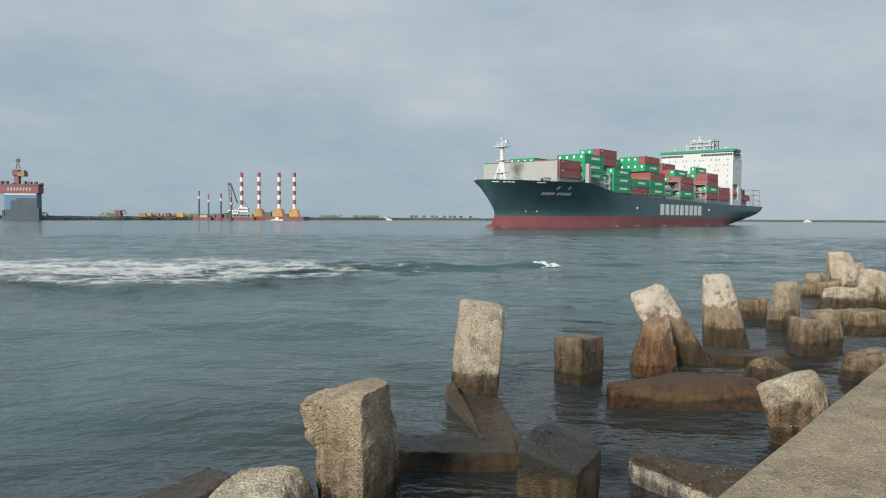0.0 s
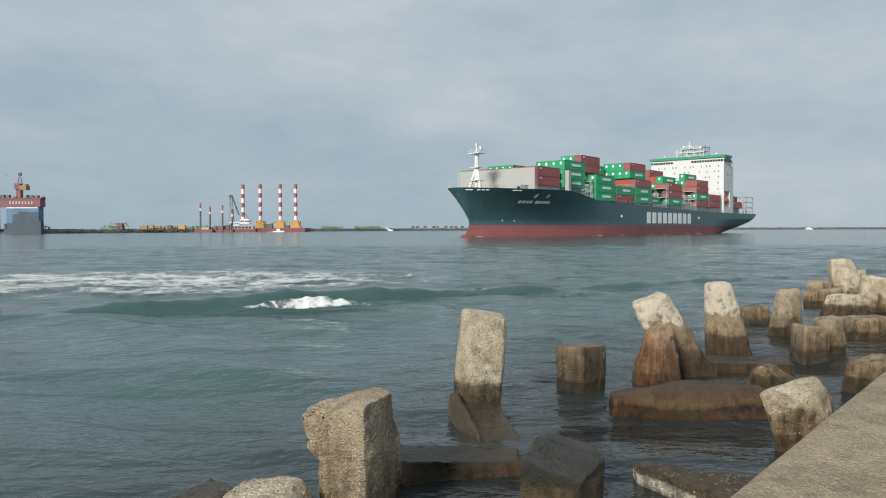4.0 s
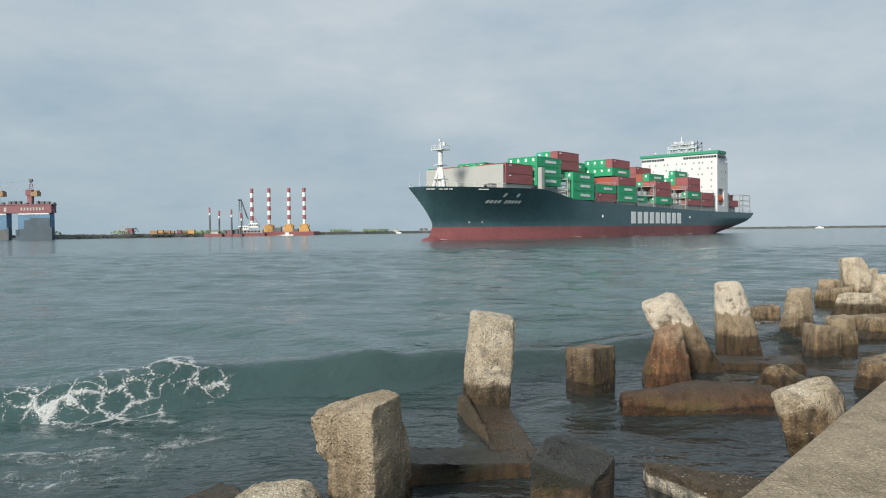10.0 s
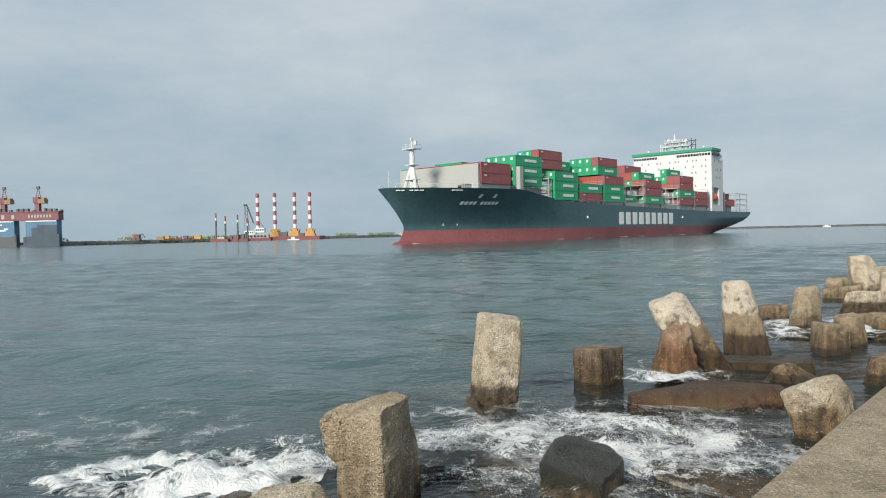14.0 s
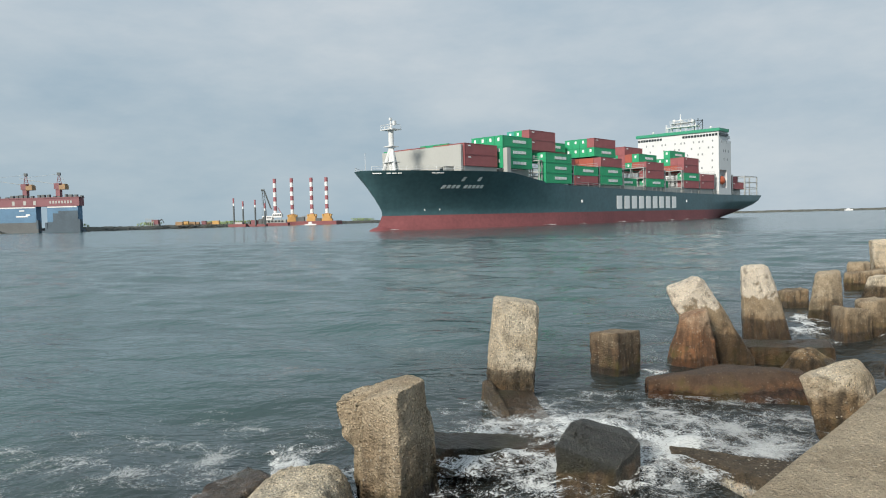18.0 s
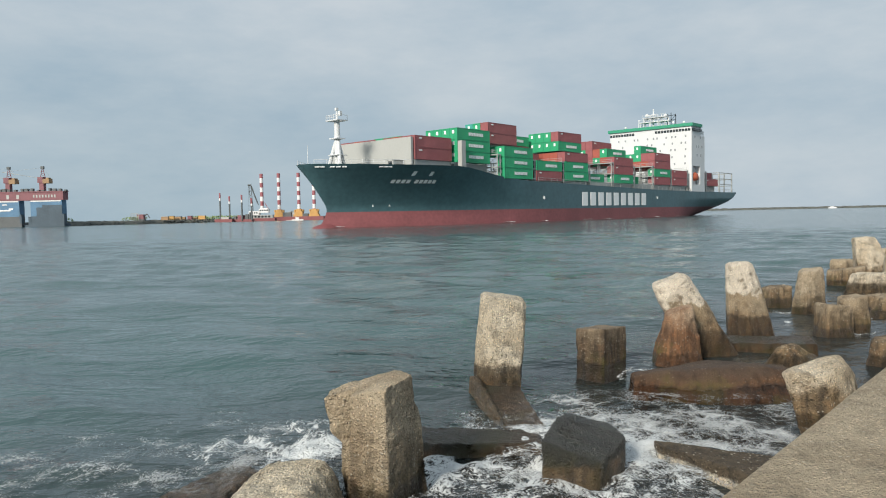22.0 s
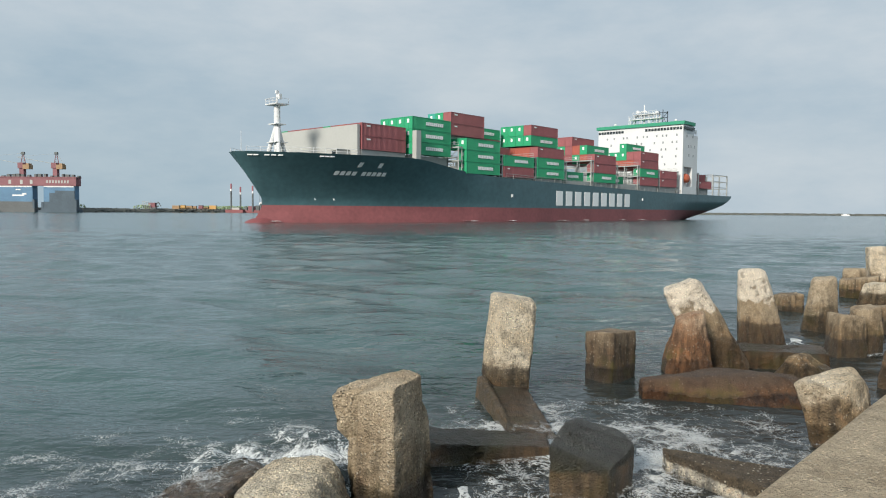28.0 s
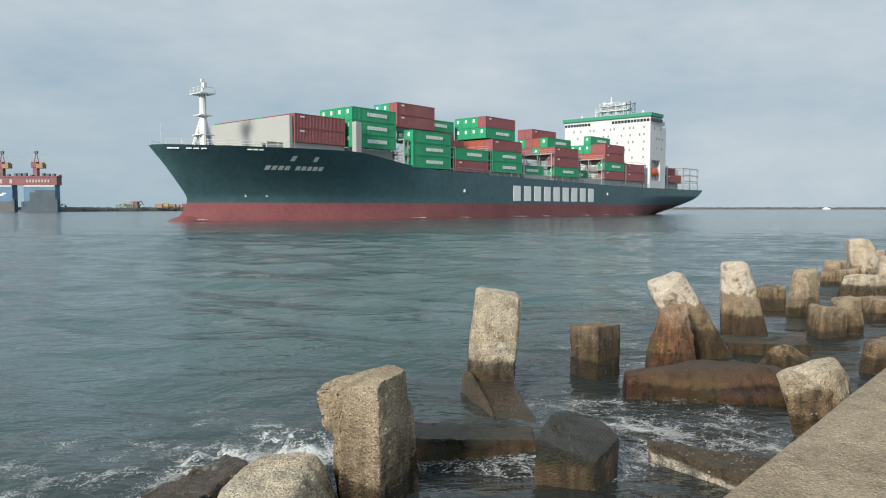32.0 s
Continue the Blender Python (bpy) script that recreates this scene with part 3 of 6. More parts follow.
cast_block("tall pitted tan concrete armour block beside the seawall", [
    (((-1.03, 5.80), (-0.63, 5.56), (-0.385, 5.97), (-0.62, 6.2), (-0.90, 6.05)), ((-0.965, 5.81, 0.985), (-0.64, 5.58, 1.09), (-0.45, 5.96, 1.115), (-0.46, 6.06, 1.10), (-0.60, 6.10, 1.135), (-0.86, 6.04, 1.06))),
    ((), ((-1.235, 6.00, 0.92), (-1.21, 6.22, 0.93), (-1.175, 6.00, 0.62), (-1.06, 6.1, 0.46), (-1.04, 5.97, 0.985), (-1.04, 6.18, 1.015), (-0.85, 6.15, 1.065), (-0.64, 6.12, 1.12), (-0.80, 5.95, 0.99))),
    (((-1.00, 6.01), (-0.80, 5.95), (-0.80, 6.2), (-0.98, 6.2)), ((-1.09, 6.01, 0.26), (-1.085, 6.02, 0.55), (-1.07, 6.2, 0.5), (-0.80, 6.0, 0.5), (-0.80, 6.2, 0.5))),
    (((-0.42, 5.93), (-0.33, 6.02), (-0.42, 6.2), (-0.55, 6.1)), ((-0.44, 5.98, 0.90), (-0.395, 6.03, 0.79), (-0.45, 6.16, 0.85), (-0.50, 6.06, 0.92))),
], edge=0.014, size=0.03, rough=0.013)
cast_block("upright rounded concrete armour block standing in the sea", [
    (((0.08, 9.62), (0.34, 9.38), (0.72, 9.48), (0.66, 9.98), (0.16, 10.0)), ((0.245, 9.95, 1.37), (0.375, 9.78, 1.35), (0.89, 9.86, 1.235), (0.86, 10.28, 1.27), (0.27, 10.28, 1.36))),
    ((), ((0.06, 9.66, 0.26), (0.20, 9.58, 0.27), (0.36, 8.55, 0.10), (0.46, 7.80, 0.0), (0.53, 7.78, 0.0), (0.45, 8.5, 0.10), (0.0, 9.7, -0.4), (0.3, 9.6, -0.4), (0.42, 7.8, -0.4), (0.58, 7.78, -0.4))),
], PIER, edge=0.075, size=0.04, rough=0.015)
cast_block("sunken sloping foot of an armour block", [
    ((), ((0.20, 9.60, 0.19), (0.74, 9.55, 0.13), (0.48, 7.85, 0.0), (1.02, 7.35, -0.05), (0.92, 8.4, 0.0), (0.2, 9.6, -0.5), (0.8, 9.6, -0.5), (0.48, 7.8, -0.5), (1.04, 7.3, -0.5))),
], WETBLOCK, edge=0.03, size=0.06, rough=0.012)
cast_block("square brown-stained concrete stump in the water", [
    (((1.73, 10.96), (1.90, 10.62), (2.055, 10.44), (2.53, 11.02), (2.15, 11.45)), ((1.73, 10.95, 0.67), (1.90, 10.63, 0.725), (2.065, 10.46, 0.735), (2.52, 11.02, 0.685), (2.15, 11.40, 0.65))),
], STAINED, edge=0.022, size=0.05, rough=0.012)
cast_block("leaning armour block with a white salt-crusted crown", [
    (((3.95, 11.82), (4.60, 11.90), (4.72, 12.4), (4.05, 12.5)), ((3.16, 11.88, 1.19), (3.26, 12.3, 1.24), (3.40, 11.76, 0.80), (3.66, 11.80, 1.43), (3.70, 12.35, 1.41), (3.85, 12.05, 1.32))),
], CRUSTED, edge=0.05, size=0.06, rough=0.028)
cast_block("rusty brown armour stump with a pale worn edge", [
    (((3.05, 11.27), (3.36, 11.0), (3.80, 11.22), (3.75, 11.75), (3.1, 11.75)), ((3.22, 11.34, 0.80), (3.38, 11.20, 0.90), (3.62, 11.25, 0.97), (3.70, 11.40, 0.86), (3.6, 11.62, 0.93), (3.3, 11.62, 0.84))),
], RUSTED, edge=0.04, size=0.055, rough=0.026)
cast_block("rust-brown wet concrete beam lying in the water", [
    (((2.22, 9.38), (3.2, 9.12), (4.35, 9.10), (4.4, 9.85), (2.3, 9.9)), ((2.26, 9.46, 0.27), (2.70, 9.40, 0.35), (3.35, 9.38, 0.385), (4.05, 9.40, 0.375), (4.35, 9.45, 0.33), (2.3, 9.76, 0.24), (3.35, 9.80, 0.40), (4.35, 9.76, 0.32))),
], RUSTY, edge=0.03, size=0.05, rough=0.016)
cast_block("tapered upright armour block with pale crusted top", [
    (((5.06, 13.60), (5.32, 13.18), (5.92, 13.46), (5.85, 14.1), (5.2, 14.1)), ((5.03, 13.66, 1.39), (5.18, 13.46, 1.47), (5.44, 13.50, 1.48), (5.57, 13.72, 1.38), (5.42, 13.95, 1.42), (5.12, 13.95, 1.45))),
], CRUSTED, edge=0.05, size=0.07, rough=0.022)
rough_block("low dark square armour block in the water", 8.02, 18.30, (0.72, 0.7), (0.66, 0.66), 0.47, turn=50, seed=3, mat=TANNED)
rough_block("tan upright armour block among the others", 7.74, 16.13, (0.86, 0.8), (0.60, 0.6), 1.08, (0.06, -0.04), turn=40, dip=0.03, seed=5)
rough_block("short brown armour stump with worn corners", 7.03, 13.50, (0.70, 0.7), (0.62, 0.64), 0.63, (0.0, 0), turn=55, dip=-0.08, seed=8, mat=TANNED)
rough_block("dark upright armour stump with flat top", 7.70, 14.15, (0.62, 0.62), (0.58, 0.58), 0.70, (-0.04, 0.0), turn=40, dip=0.04, seed=11, mat=TANNED)
cast_block("rounded tan armour stump capped with pale salt", [
    (((4.55, 11.0), (4.85, 10.62), (5.40, 10.75), (5.70, 11.2), (5.1, 11.5)), ((4.80, 10.95, 0.33), (4.98, 10.85, 0.39), (5.20, 11.0, 0.37), (5.05, 11.2, 0.37), (5.50, 11.05, 0.17))),
], PALE, edge=0.06, size=0.06, rough=0.025)
cast_block("pale leaning armour block against the seawall", [
    (((3.80, 7.72), (3.95, 7.50), (4.30, 7.70), (4.5, 8.25), (4.12, 8.3)), ((3.50, 7.86, 0.665), (3.84, 7.60, 0.68), (4.06, 7.70, 0.74), (4.22, 8.05, 0.83), (4.40, 8.02, 0.62), (4.42, 7.98, 0.38), (3.76, 8.28, 0.60))),
], PALE, edge=0.035, size=0.04, rough=0.02)
cast_block("half-sunk dark armour beam with a barnacle band", [
    (((1.87, 6.86), (2.65, 5.62), (3.2, 6.2), (1.88, 7.06)), ((1.87, 6.90, 0.18), (2.62, 5.68, 0.22), (3.2, 6.25, 0.21), (1.88, 7.04, 0.18))),
], BARNACLED, edge=0.025, size=0.045, rough=0.014)
cast_block("dark wet angular armour block awash", [
    (((0.66, 6.20), (1.135, 6.03), (1.465, 6.48), (1.30, 6.80), (0.90, 6.85)), ((0.665, 6.20, 0.455), (1.165, 6.05, 0.30), (1.485, 6.48, 0.385), (1.38, 6.72, 0.46), (1.00, 6.78, 0.55), (0.86, 6.62, 0.56))),
], DRIPPED, edge=0.03, size=0.035, rough=0.011)
cast_block("dark wet armour beam just above the water", [
    (((-0.62, 6.72), (0.78, 7.13), (0.80, 7.62), (-0.62, 7.36)), ((-0.62, 6.74, 0.27), (0.78, 7.15, 0.12), (0.80, 7.60, 0.13), (-0.62, 7.36, 0.25))),
], WETBLOCK, edge=0.025, size=0.05, rough=0.016)
cast_block("tall pale armour block in the far row", [
    (((13.05, 23.6), (13.5, 23.25), (14.32, 23.5), (14.3, 24.2), (13.2, 24.2)), ((12.98, 23.80, 1.42), (13.25, 23.62, 1.47), (13.62, 23.75, 1.47), (13.66, 24.15, 1.44), (13.04, 24.2, 1.42))),
], PALE, edge=0.06, size=0.085, rough=0.028)
rough_block("rounded tan armour block in the far row", 11.09, 19.60, (1.4, 1.1), (1.05, 0.95), 0.64, turn=30, dip=0.05, seed=17, mat=PIER)
rough_block("brown armour stump in the far row", 12.32, 23.38, (0.86, 0.8), (0.78, 0.75), 0.74, turn=44, dip=0.05, seed=19, mat=TANNED)
rough_block("pale armour block behind the far row", 16.70, 28.50, (0.8, 0.75), (0.66, 0.66), 0.74, (-0.1, 0.05), turn=50, seed=23, mat=PALE)
rough_block("broad pale armour block in the far row", 12.47, 20.53, (1.1, 1.0), (0.9, 0.85), 1.07, turn=42, dip=-0.08, seed=29, mat=PALE)
rough_block("brown wet armour slab in the far row", 9.50, 16.00, (1.25, 1.0), (1.05, 0.9), 0.50, turn=38, dip=0.08, seed=31, mat=TANNED)
rough_block("tan armour block next to the seawall", 6.56, 10.92, (0.9, 0.8), (0.74, 0.7), 0.47, turn=35, dip=0.15, seed=37, mat=TANNED)
cast_block("tan armour slab linking the far blocks", [
    (((11.40, 22.5), (12.40, 22.0), (12.7, 22.6), (11.7, 23.1)), ((11.42, 22.5, 0.46), (12.38, 22.05, 0.60), (12.66, 22.6, 0.60), (11.72, 23.05, 0.46))),
], TANNED, edge=0.05, size=0.12, rough=0.03)
cast_block("pale rough armour block with a sloping face", [
    (((-2.02, 5.55), (-1.90, 4.55), (-1.00, 4.65), (-0.97, 5.75), (-1.2, 6.2), (-1.75, 6.36)), ((-1.88, 5.60, 0.29), (-1.76, 4.75, 0.33), (-1.72, 6.18, 0.33), (-1.29, 6.12, 0.36), (-1.14, 5.95, 0.30), (-1.24, 4.85, 0.40))),
], PALE_LOW, edge=0.045, size=0.032, rough=0.022)
cast_block("dark sunken armour slab awash", [
    (((-2.95, 5.1), (-2.15, 4.9), (-1.85, 6.5), (-2.35, 7.0), (-2.7, 6.3)), ((-2.88, 5.2, 0.05), (-2.2, 5.0, 0.16), (-1.95, 6.4, 0.13), (-2.28, 6.95, 0.05), (-2.60, 6.3, 0.04))),
], WETBLOCK, edge=0.03, size=0.05, rough=0.02)
cast_block("dark wet low armour slab behind the beam", [
    (((4.55, 12.25), (5.9, 11.85), (6.1, 12.6), (4.75, 12.95)), ((4.55, 12.28, 0.16), (5.9, 11.89, 0.19), (6.1, 12.6, 0.20), (4.75, 12.92, 0.17))),
], WETBLOCK, edge=0.04, size=0.09, rough=0.02)



# ---- container ship ----
SHIP_X, SHIP_Y, SHIP_TURN, SHIP_SPEED = 10.83, 200.71, 50.04, 3.128


def ship_pose(t):
    """The ship's frame: bow at the origin, x aft, -y to port, z up from the waterline."""
    a = radians(SHIP_TURN)
    return pose(SHIP_X - math.cos(a) * SHIP_SPEED * t, SHIP_Y - math.sin(a) * SHIP_SPEED * t, 0, 0, 0, SHIP_TURN)


ABOARD = []


def smooth(a, b, x):
    u = min(1, max(0, (x - a) / (b - a)))
    return u * u * (3 - 2 * u)


def hull_half(s, z):
    """Half breadth of the hull at station s and height z: fine at the waterline forward, flared above."""
    aft = max(0.0, s - stem_at(z))
    deck = 16.4 * (1 - max(0.0, 1 - aft / 39) ** 2.8) + 2.1 * min(1.0, aft) ** 0.5 * math.exp(-aft / 8)
    u = min(1.0, max(0.0, (z - 3.0) / 10.3))
    stem = stem_at(z)
    if s <= stem:
        return 0.0
    low = 16.4 * (1 - max(0.0, 1 - (s - stem) / 70) ** 2.2) if s < stem + 70 else 16.4
    r = low + (max(deck, low) - low) * u ** 1.8
    tail = max(0.0, (s - 150) / 60)
    cut = 1 - smooth(0, 1, tail) * (0.01 + 0.85 * max(0.0, 1 - z / 6.5) ** 1.5)
    return max(0.0, r * cut)


def deck_height(s):
    """Height of the deck edge above the waterline."""
    return float(np.interp(s, (0, 15, 33, 38, 43, 48, 54, 62, 78, 105, 131, 163, 212), (13.5, 13.35, 13.4, 12.9, 12.2, 11.5, 10.95, 10.55, 10.25, 9.8, 9.3, 9.0, 9.05)))


def stem_at(z):
    return 6.25 - 0.72 * max(0.0, z - 4.5) - 0.42 * max(0.0, 3.6 - max(z, 0.0)) ** 1.3


LENGTH = 209.5


def build_hull(ship):
    us = np.concatenate([np.linspace(0, 1, 34) ** 1.9 * 0.30, np.linspace(0.30, 0.80, 16)[1:], np.linspace(0.80, 1.0, 14)[1:]])
    for name, lo, mat in (("boot_topping", True, BOOT), ("hull_side", False, HULL)):
        verts, faces = [], []
        m = 7 if lo else 14
        for u in us:
            row = []
            for v in np.linspace(0, 1, m):
                z = -3 + 6.4 * v if lo else 3.4 + 10 * v
                for _ in range(4):
                    s = stem_at(z) + u * (LENGTH - stem_at(z))
                    if not lo:
                        z = 3.4 + v * (deck_height(s) - 3.4)
                if s > 176:
                    z = max(z, min(0.5 * (s - 190) - 1.2, deck_height(s) - 0.4))
                row.append((s, hull_half(s, z), z))
            verts += [(s, -w, z) for s, w, z in row] + [(s, w, z) for s, w, z in reversed(row)]
        k = 2 * m
        for i in range(len(us) - 1):
            for j in range(k - 1):
                if j != m - 1:
                    faces.append((i * k + j, i * k + j + 1, (i + 1) * k + j + 1, (i + 1) * k + j))
        faces.append(tuple(range((len(us) - 1) * k, len(us) * k)))
        ob = mesh_object(name, verts, faces, mat, ship, smooth=True)
        ob.data.set_sharp_from_angle(angle=radians(50))
        tagged(ob, "red antifouling band" if lo else "dark teal painted hull plating")
    stations = [1, 2, 3, 5, 7, 10, 14, 18, 22, 26, 30, 34, 38, 42, 46, 50, 55, 60, 66, 74, 84, 95, 108, 122, 136, 150, 160, 168, 175, 182, 188, 194, 200, 205, 209.3]
    # weather deck following the sheer, just under the bulwark
    verts, faces = [], []
    for s in stations:
        z = deck_height(s) - (1.0 if s < 40 else 0.06)
        w = max(0.02, hull_half(s, z) - 0.12)
        verts += [(s, -w, z), (s, w, z)]
    for i in range(len(stations) - 1):
        faces.append((2 * i, 2 * i + 1, 2 * i + 3, 2 * i + 2))
    mesh_object("weather_deck", verts, faces, DECK, ship)
    # bulbous bow, awash at the surface
    bm = bmesh.new()
    bmesh.ops.create_uvsphere(bm, u_segments=24, v_segments=14, radius=1)
    for v in bm.verts:
        v.co = Vector((6.4 + v.co.x * 4.6, v.co.y * 2.5, -1.0 + v.co.z * 2.0))
    part("bulbous_bow", bm, BOOT, ship, "red bulbous bow just awash")


def build_ship():
    ship = empty("container_ship", ship_pose(0), "dark green container ship with red boot topping and white deckhouse", "ship")
    build_hull(ship)
    # wave breaker across the foredeck
    boxes("wave_breaker", [(20.0, -12.3, 12.3, 20.45, 14.2, 19.6), (19.95, -12.55, 12.3, 20.6, -12.3, 19.6), (16.5, -8.9, 12.3, 20.0, -8.6, 14.6), (16.5, -10.4, 12.3, 20.0, -10.1, 14.6), (16.5, -10.4, 14.3, 20.0, -8.6, 14.6)], CREAM, ship, "pale grey steel wave breaker")
    boxes("breaker_opening", [(16.46, -10.0, 12.4, 16.5, -9.0, 14.2)], GLASS, ship)
    # grey side screens
    boxes("side_screen", [(33.8, -15.4, 12.6, 35.2, -14.2, 19.4)], CREAM, ship)
    # foremast
    mast = tubes("foremast", [((9.8, 0, 12.3), (9.8, 0, 23.4), 0.70, 0.62, 12), ((9.8, 0, 23.4), (9.8, 0, 26.0), 0.24, 0.14), ((8.6, -2.2, 12.3), (9.7, -0.4, 18.9), 0.46, 0.40), ((8.6, 2.2, 12.3), (9.7, 0.4, 18.9), 0.46, 0.40), ((12.0, 0, 12.3), (10.1, 0, 18.9), 0.42, 0.36)], WHITE, ship, "white tripod foremast")
    for r in ((8.3, -2.0, 23.3, 11.3, 2.0, 23.5), (8.6, -1.3, 19.4, 11.0, 1.3, 19.6), (8.4, -1.6, 15.8, 11.2, 1.6, 15.95)):
        boxes("mast_platform", [r], WHITE, mast)
    tubes("platform_rail", [((8.4, a * 1.9, 23.5), (8.4, a * 1.9, 24.5), 0.05) for a in (-1, -0.33, 0.33, 1)] + [((11.2, a * 1.9, 23.5), (11.2, a * 1.9, 24.5), 0.05) for a in (-1, 1)] + [((8.4, -1.9, z), (8.4, 1.9, z), 0.05) for z in (24.0, 24.5)] + [((8.4, a * 1.9, 24.5), (11.2, a * 1.9, 24.5), 0.05) for a in (-1, 1)], WHITE, mast)
    for r in ((9.5, -0.25, 25.6, 10.1, 0.25, 26.2), (8.7, -2.4, 24.2, 9.3, -1.7, 25.2)):
        boxes("mast_light", [r], WHITE, mast)
    tubes("jackstaff", [((1.6, 0, 13.4), (1.6, 0, 17.6), 0.07, 0.04)], WHITE, ship)
    # foredeck rails and fairleads
    rows = []
    for s in (1.0, 3, 5, 7, 9, 11, 13, 15, 17):
        for side in (-1, 1):
            w = max(0.1, hull_half(s, 13.2) - 0.2)
            rows.append(((s, side * w, 13.3), (s, side * w, 14.4), 0.05))
            s2 = s + 2
            w2 = max(0.1, hull_half(s2, 13.2) - 0.2)
            for z in (13.85, 14.4):
                rows.append(((s, side * w, z), (s2, side * w2, z), 0.04))
    for r in rows:
        tubes("rail_bar" if r[0][2] == r[1][2] else "rail_post", [r], WHITE, ship)
    for s in (1.2, 2.0, 3.6, 4.6, 5.6, 12.2, 13.1, 14.0):
        w = hull_half(s, 12.9)
        w2 = hull_half(s + 0.7, 12.9)
        bm = bmesh.new()
        vs = [bm.verts.new(p) for p in ((s, -w - 0.03, 12.75), (s + 0.7, -w2 - 0.03, 12.75), (s + 0.7, -w2 - 0.06, 13.05), (s, -w - 0.06, 13.05), (s, -w + 0.1, 12.75), (s + 0.7, -w2 + 0.1, 12.75), (s + 0.7, -w2 + 0.1, 13.05), (s, -w + 0.1, 13.05))]
        for f in ((0, 1, 2, 3), (4, 7, 6, 5), (0, 4, 5, 1), (3, 2, 6, 7), (1, 5, 6, 2), (0, 3, 7, 4)):
            bm.faces.new([vs[i] for i in f])
        part("fairlead", bm, MARK, ship, "pale mooring opening in the bulwark")
    for r in [(6.5, -3.0, 12.3, 9.0, -1.5, 13.6), (11, -5, 12.3, 13.5, -3, 13.9), (13.5, -2, 12.3, 15.5, 2, 13.7), (14.5, 4, 12.3, 17, 6.5, 13.9)]:
        boxes("deck_gear", [r], GREY, ship)
    # lettering on the side and bow as plain bars
    for i in range(9):
        s = 85.3 + i * 4.66
        boxes("side_lettering", [(s + 0.2, -16.46, 4.15, s + 3.3, -16.38, 8.0)], MARK, ship, "white lettering bar on the hull")
    for row, z0, z1 in (((16.8, 17.95, 19.1, 20.25, 22.2, 23.3, 24.4, 25.5, 26.6), 9.5, 10.25), ((20.4, 24.7), 11.1, 12.0)):
        for s in row:
            w = (hull_half(s, z0), hull_half(s + 0.8, z0), hull_half(s + 0.8, z1), hull_half(s, z1))
            bm = bmesh.new()
            q = [(s, w[0], z0), (s + 0.8, w[1], z0), (s + 0.8, w[2], z1), (s, w[3], z1)]
            vs = [bm.verts.new((a, -b - 0.06, c)) for a, b, c in q] + [bm.verts.new((a, -b + 0.3, c)) for a, b, c in q]
            for f in ((0, 1, 2, 3), (4, 7, 6, 5), (0, 4, 5, 1), (3, 2, 6, 7), (1, 5, 6, 2), (0, 3, 7, 4)):
                bm.faces.new([vs[i] for i in f])
            part("bow_lettering", bm, MARK, ship, "white lettering bar on the bow")
    # small white marks low on the side
    for s, z in ((15.4, 4.5), (19.0, 4.5), (66.0, 6.0), (134.0, 6.2)):
        w = hull_half(s, z)
        boxes("hull_mark", [(s, -w - 0.25, z, s + 0.45, -w - 0.02, z + 0.7)], MARK, ship)
    # deckhouse
    house = boxes("deckhouse", [(163.3, -14.6, 9.0, 172.3, 14.6, 33.0), (163.3, -16.4, 18.4, 172.3, -14.6, 33.0), (163.3, 14.6, 9.0, 172.3, 16.4, 33.0), (172.3, -16.4, 18.4, 175.5, 16.4, 29.6), (172.3, -14.6, 9.0, 175.5, 16.4, 18.4), (163.3, -16.4, 9.0, 164.4, -14.6, 18.4), (171.2, -16.4, 9.0, 175.5, -14.6, 18.4), (164.4, -16.4, 9.0, 171.2, -14.6, 11.6)], WHITE, ship, "white accommodation block")
    boxes("bridge_roof", [(162.7, -17.0, 32.9, 172.0, 17.0, 34.0)], GREENPAINT, house, "green bridge roof edge")
    rows = [(163.2, -16.0 + 1.16 * i, 31.2, 163.35, -15.1 + 1.16 * i, 32.1) for i in range(12)] + [(163.2, 15.4 - 1.16 * i, 31.2, 163.35, 16.3 - 1.16 * i, 32.1) for i in range(9)]
    for r in rows:
        boxes("bridge_window", [r], GLASS, house)
    port_lights = {29.0: (-14.4, -10.6, -9.2, -7.0, -3.4, -2.0, 0.4, 4.4, 5.8, 9.6, 12.4), 26.6: (-14.4, -12.8, -9.4, -6.2, -1.2, 0.6, 5.0, 10.8), 24.2: (-14.4, -10.4, -8.8, -4.6, -0.6, 3.8), 21.6: (-14.2, -9.2, -7.4, -2.8), 19.0: (-14.2, -10.2)}
    for z, row in port_lights.items():
        for y in row:
            boxes("cabin_window", [(163.22, y, z, 163.35, y + 0.5, z + 0.75)], WINDOW, house)
    for k in range(7):
        boxes("wing_window", [(163.6 + 1.15 * k, -17.05, 31.3, 164.5 + 1.15 * k, -16.38, 32.1)], GLASS, house)
    boxes("wing_deck", [(172.3, -16.4, 30.6, 174.6, 16.4, 30.8), (174.5, -16.4, 30.8, 174.6, 16.4, 31.7), (172.3, -16.4, 30.8, 174.5, -16.3, 31.7)], WHITE, house)
    tubes("deck_rail", [((172.5, -16.2, z), (175.4, -16.2, z), 0.05, 0.05, 5) for z in (30.1, 30.6)] + [((s, -16.2, 29.6), (s, -16.2, 30.6), 0.05, 0.05, 5) for s in (172.6, 174.0, 175.4)], WHITE, house)
    boxes("funnel_casing", [(175.5, -12.0, 9.0, 177.6, 12.0, 28.5)], WHITE, house)
    for s, z in ((166, 28.6), (167.6, 25.2), (171, 28.6), (172.5, 25.2), (169.5, 25.2), (168, 22), (171.5, 22)):
        boxes("cabin_window", [(s, -16.46, z, s + 0.6, -16.36, z + 0.9)], WINDOW, house)
    boat = bmesh.new()
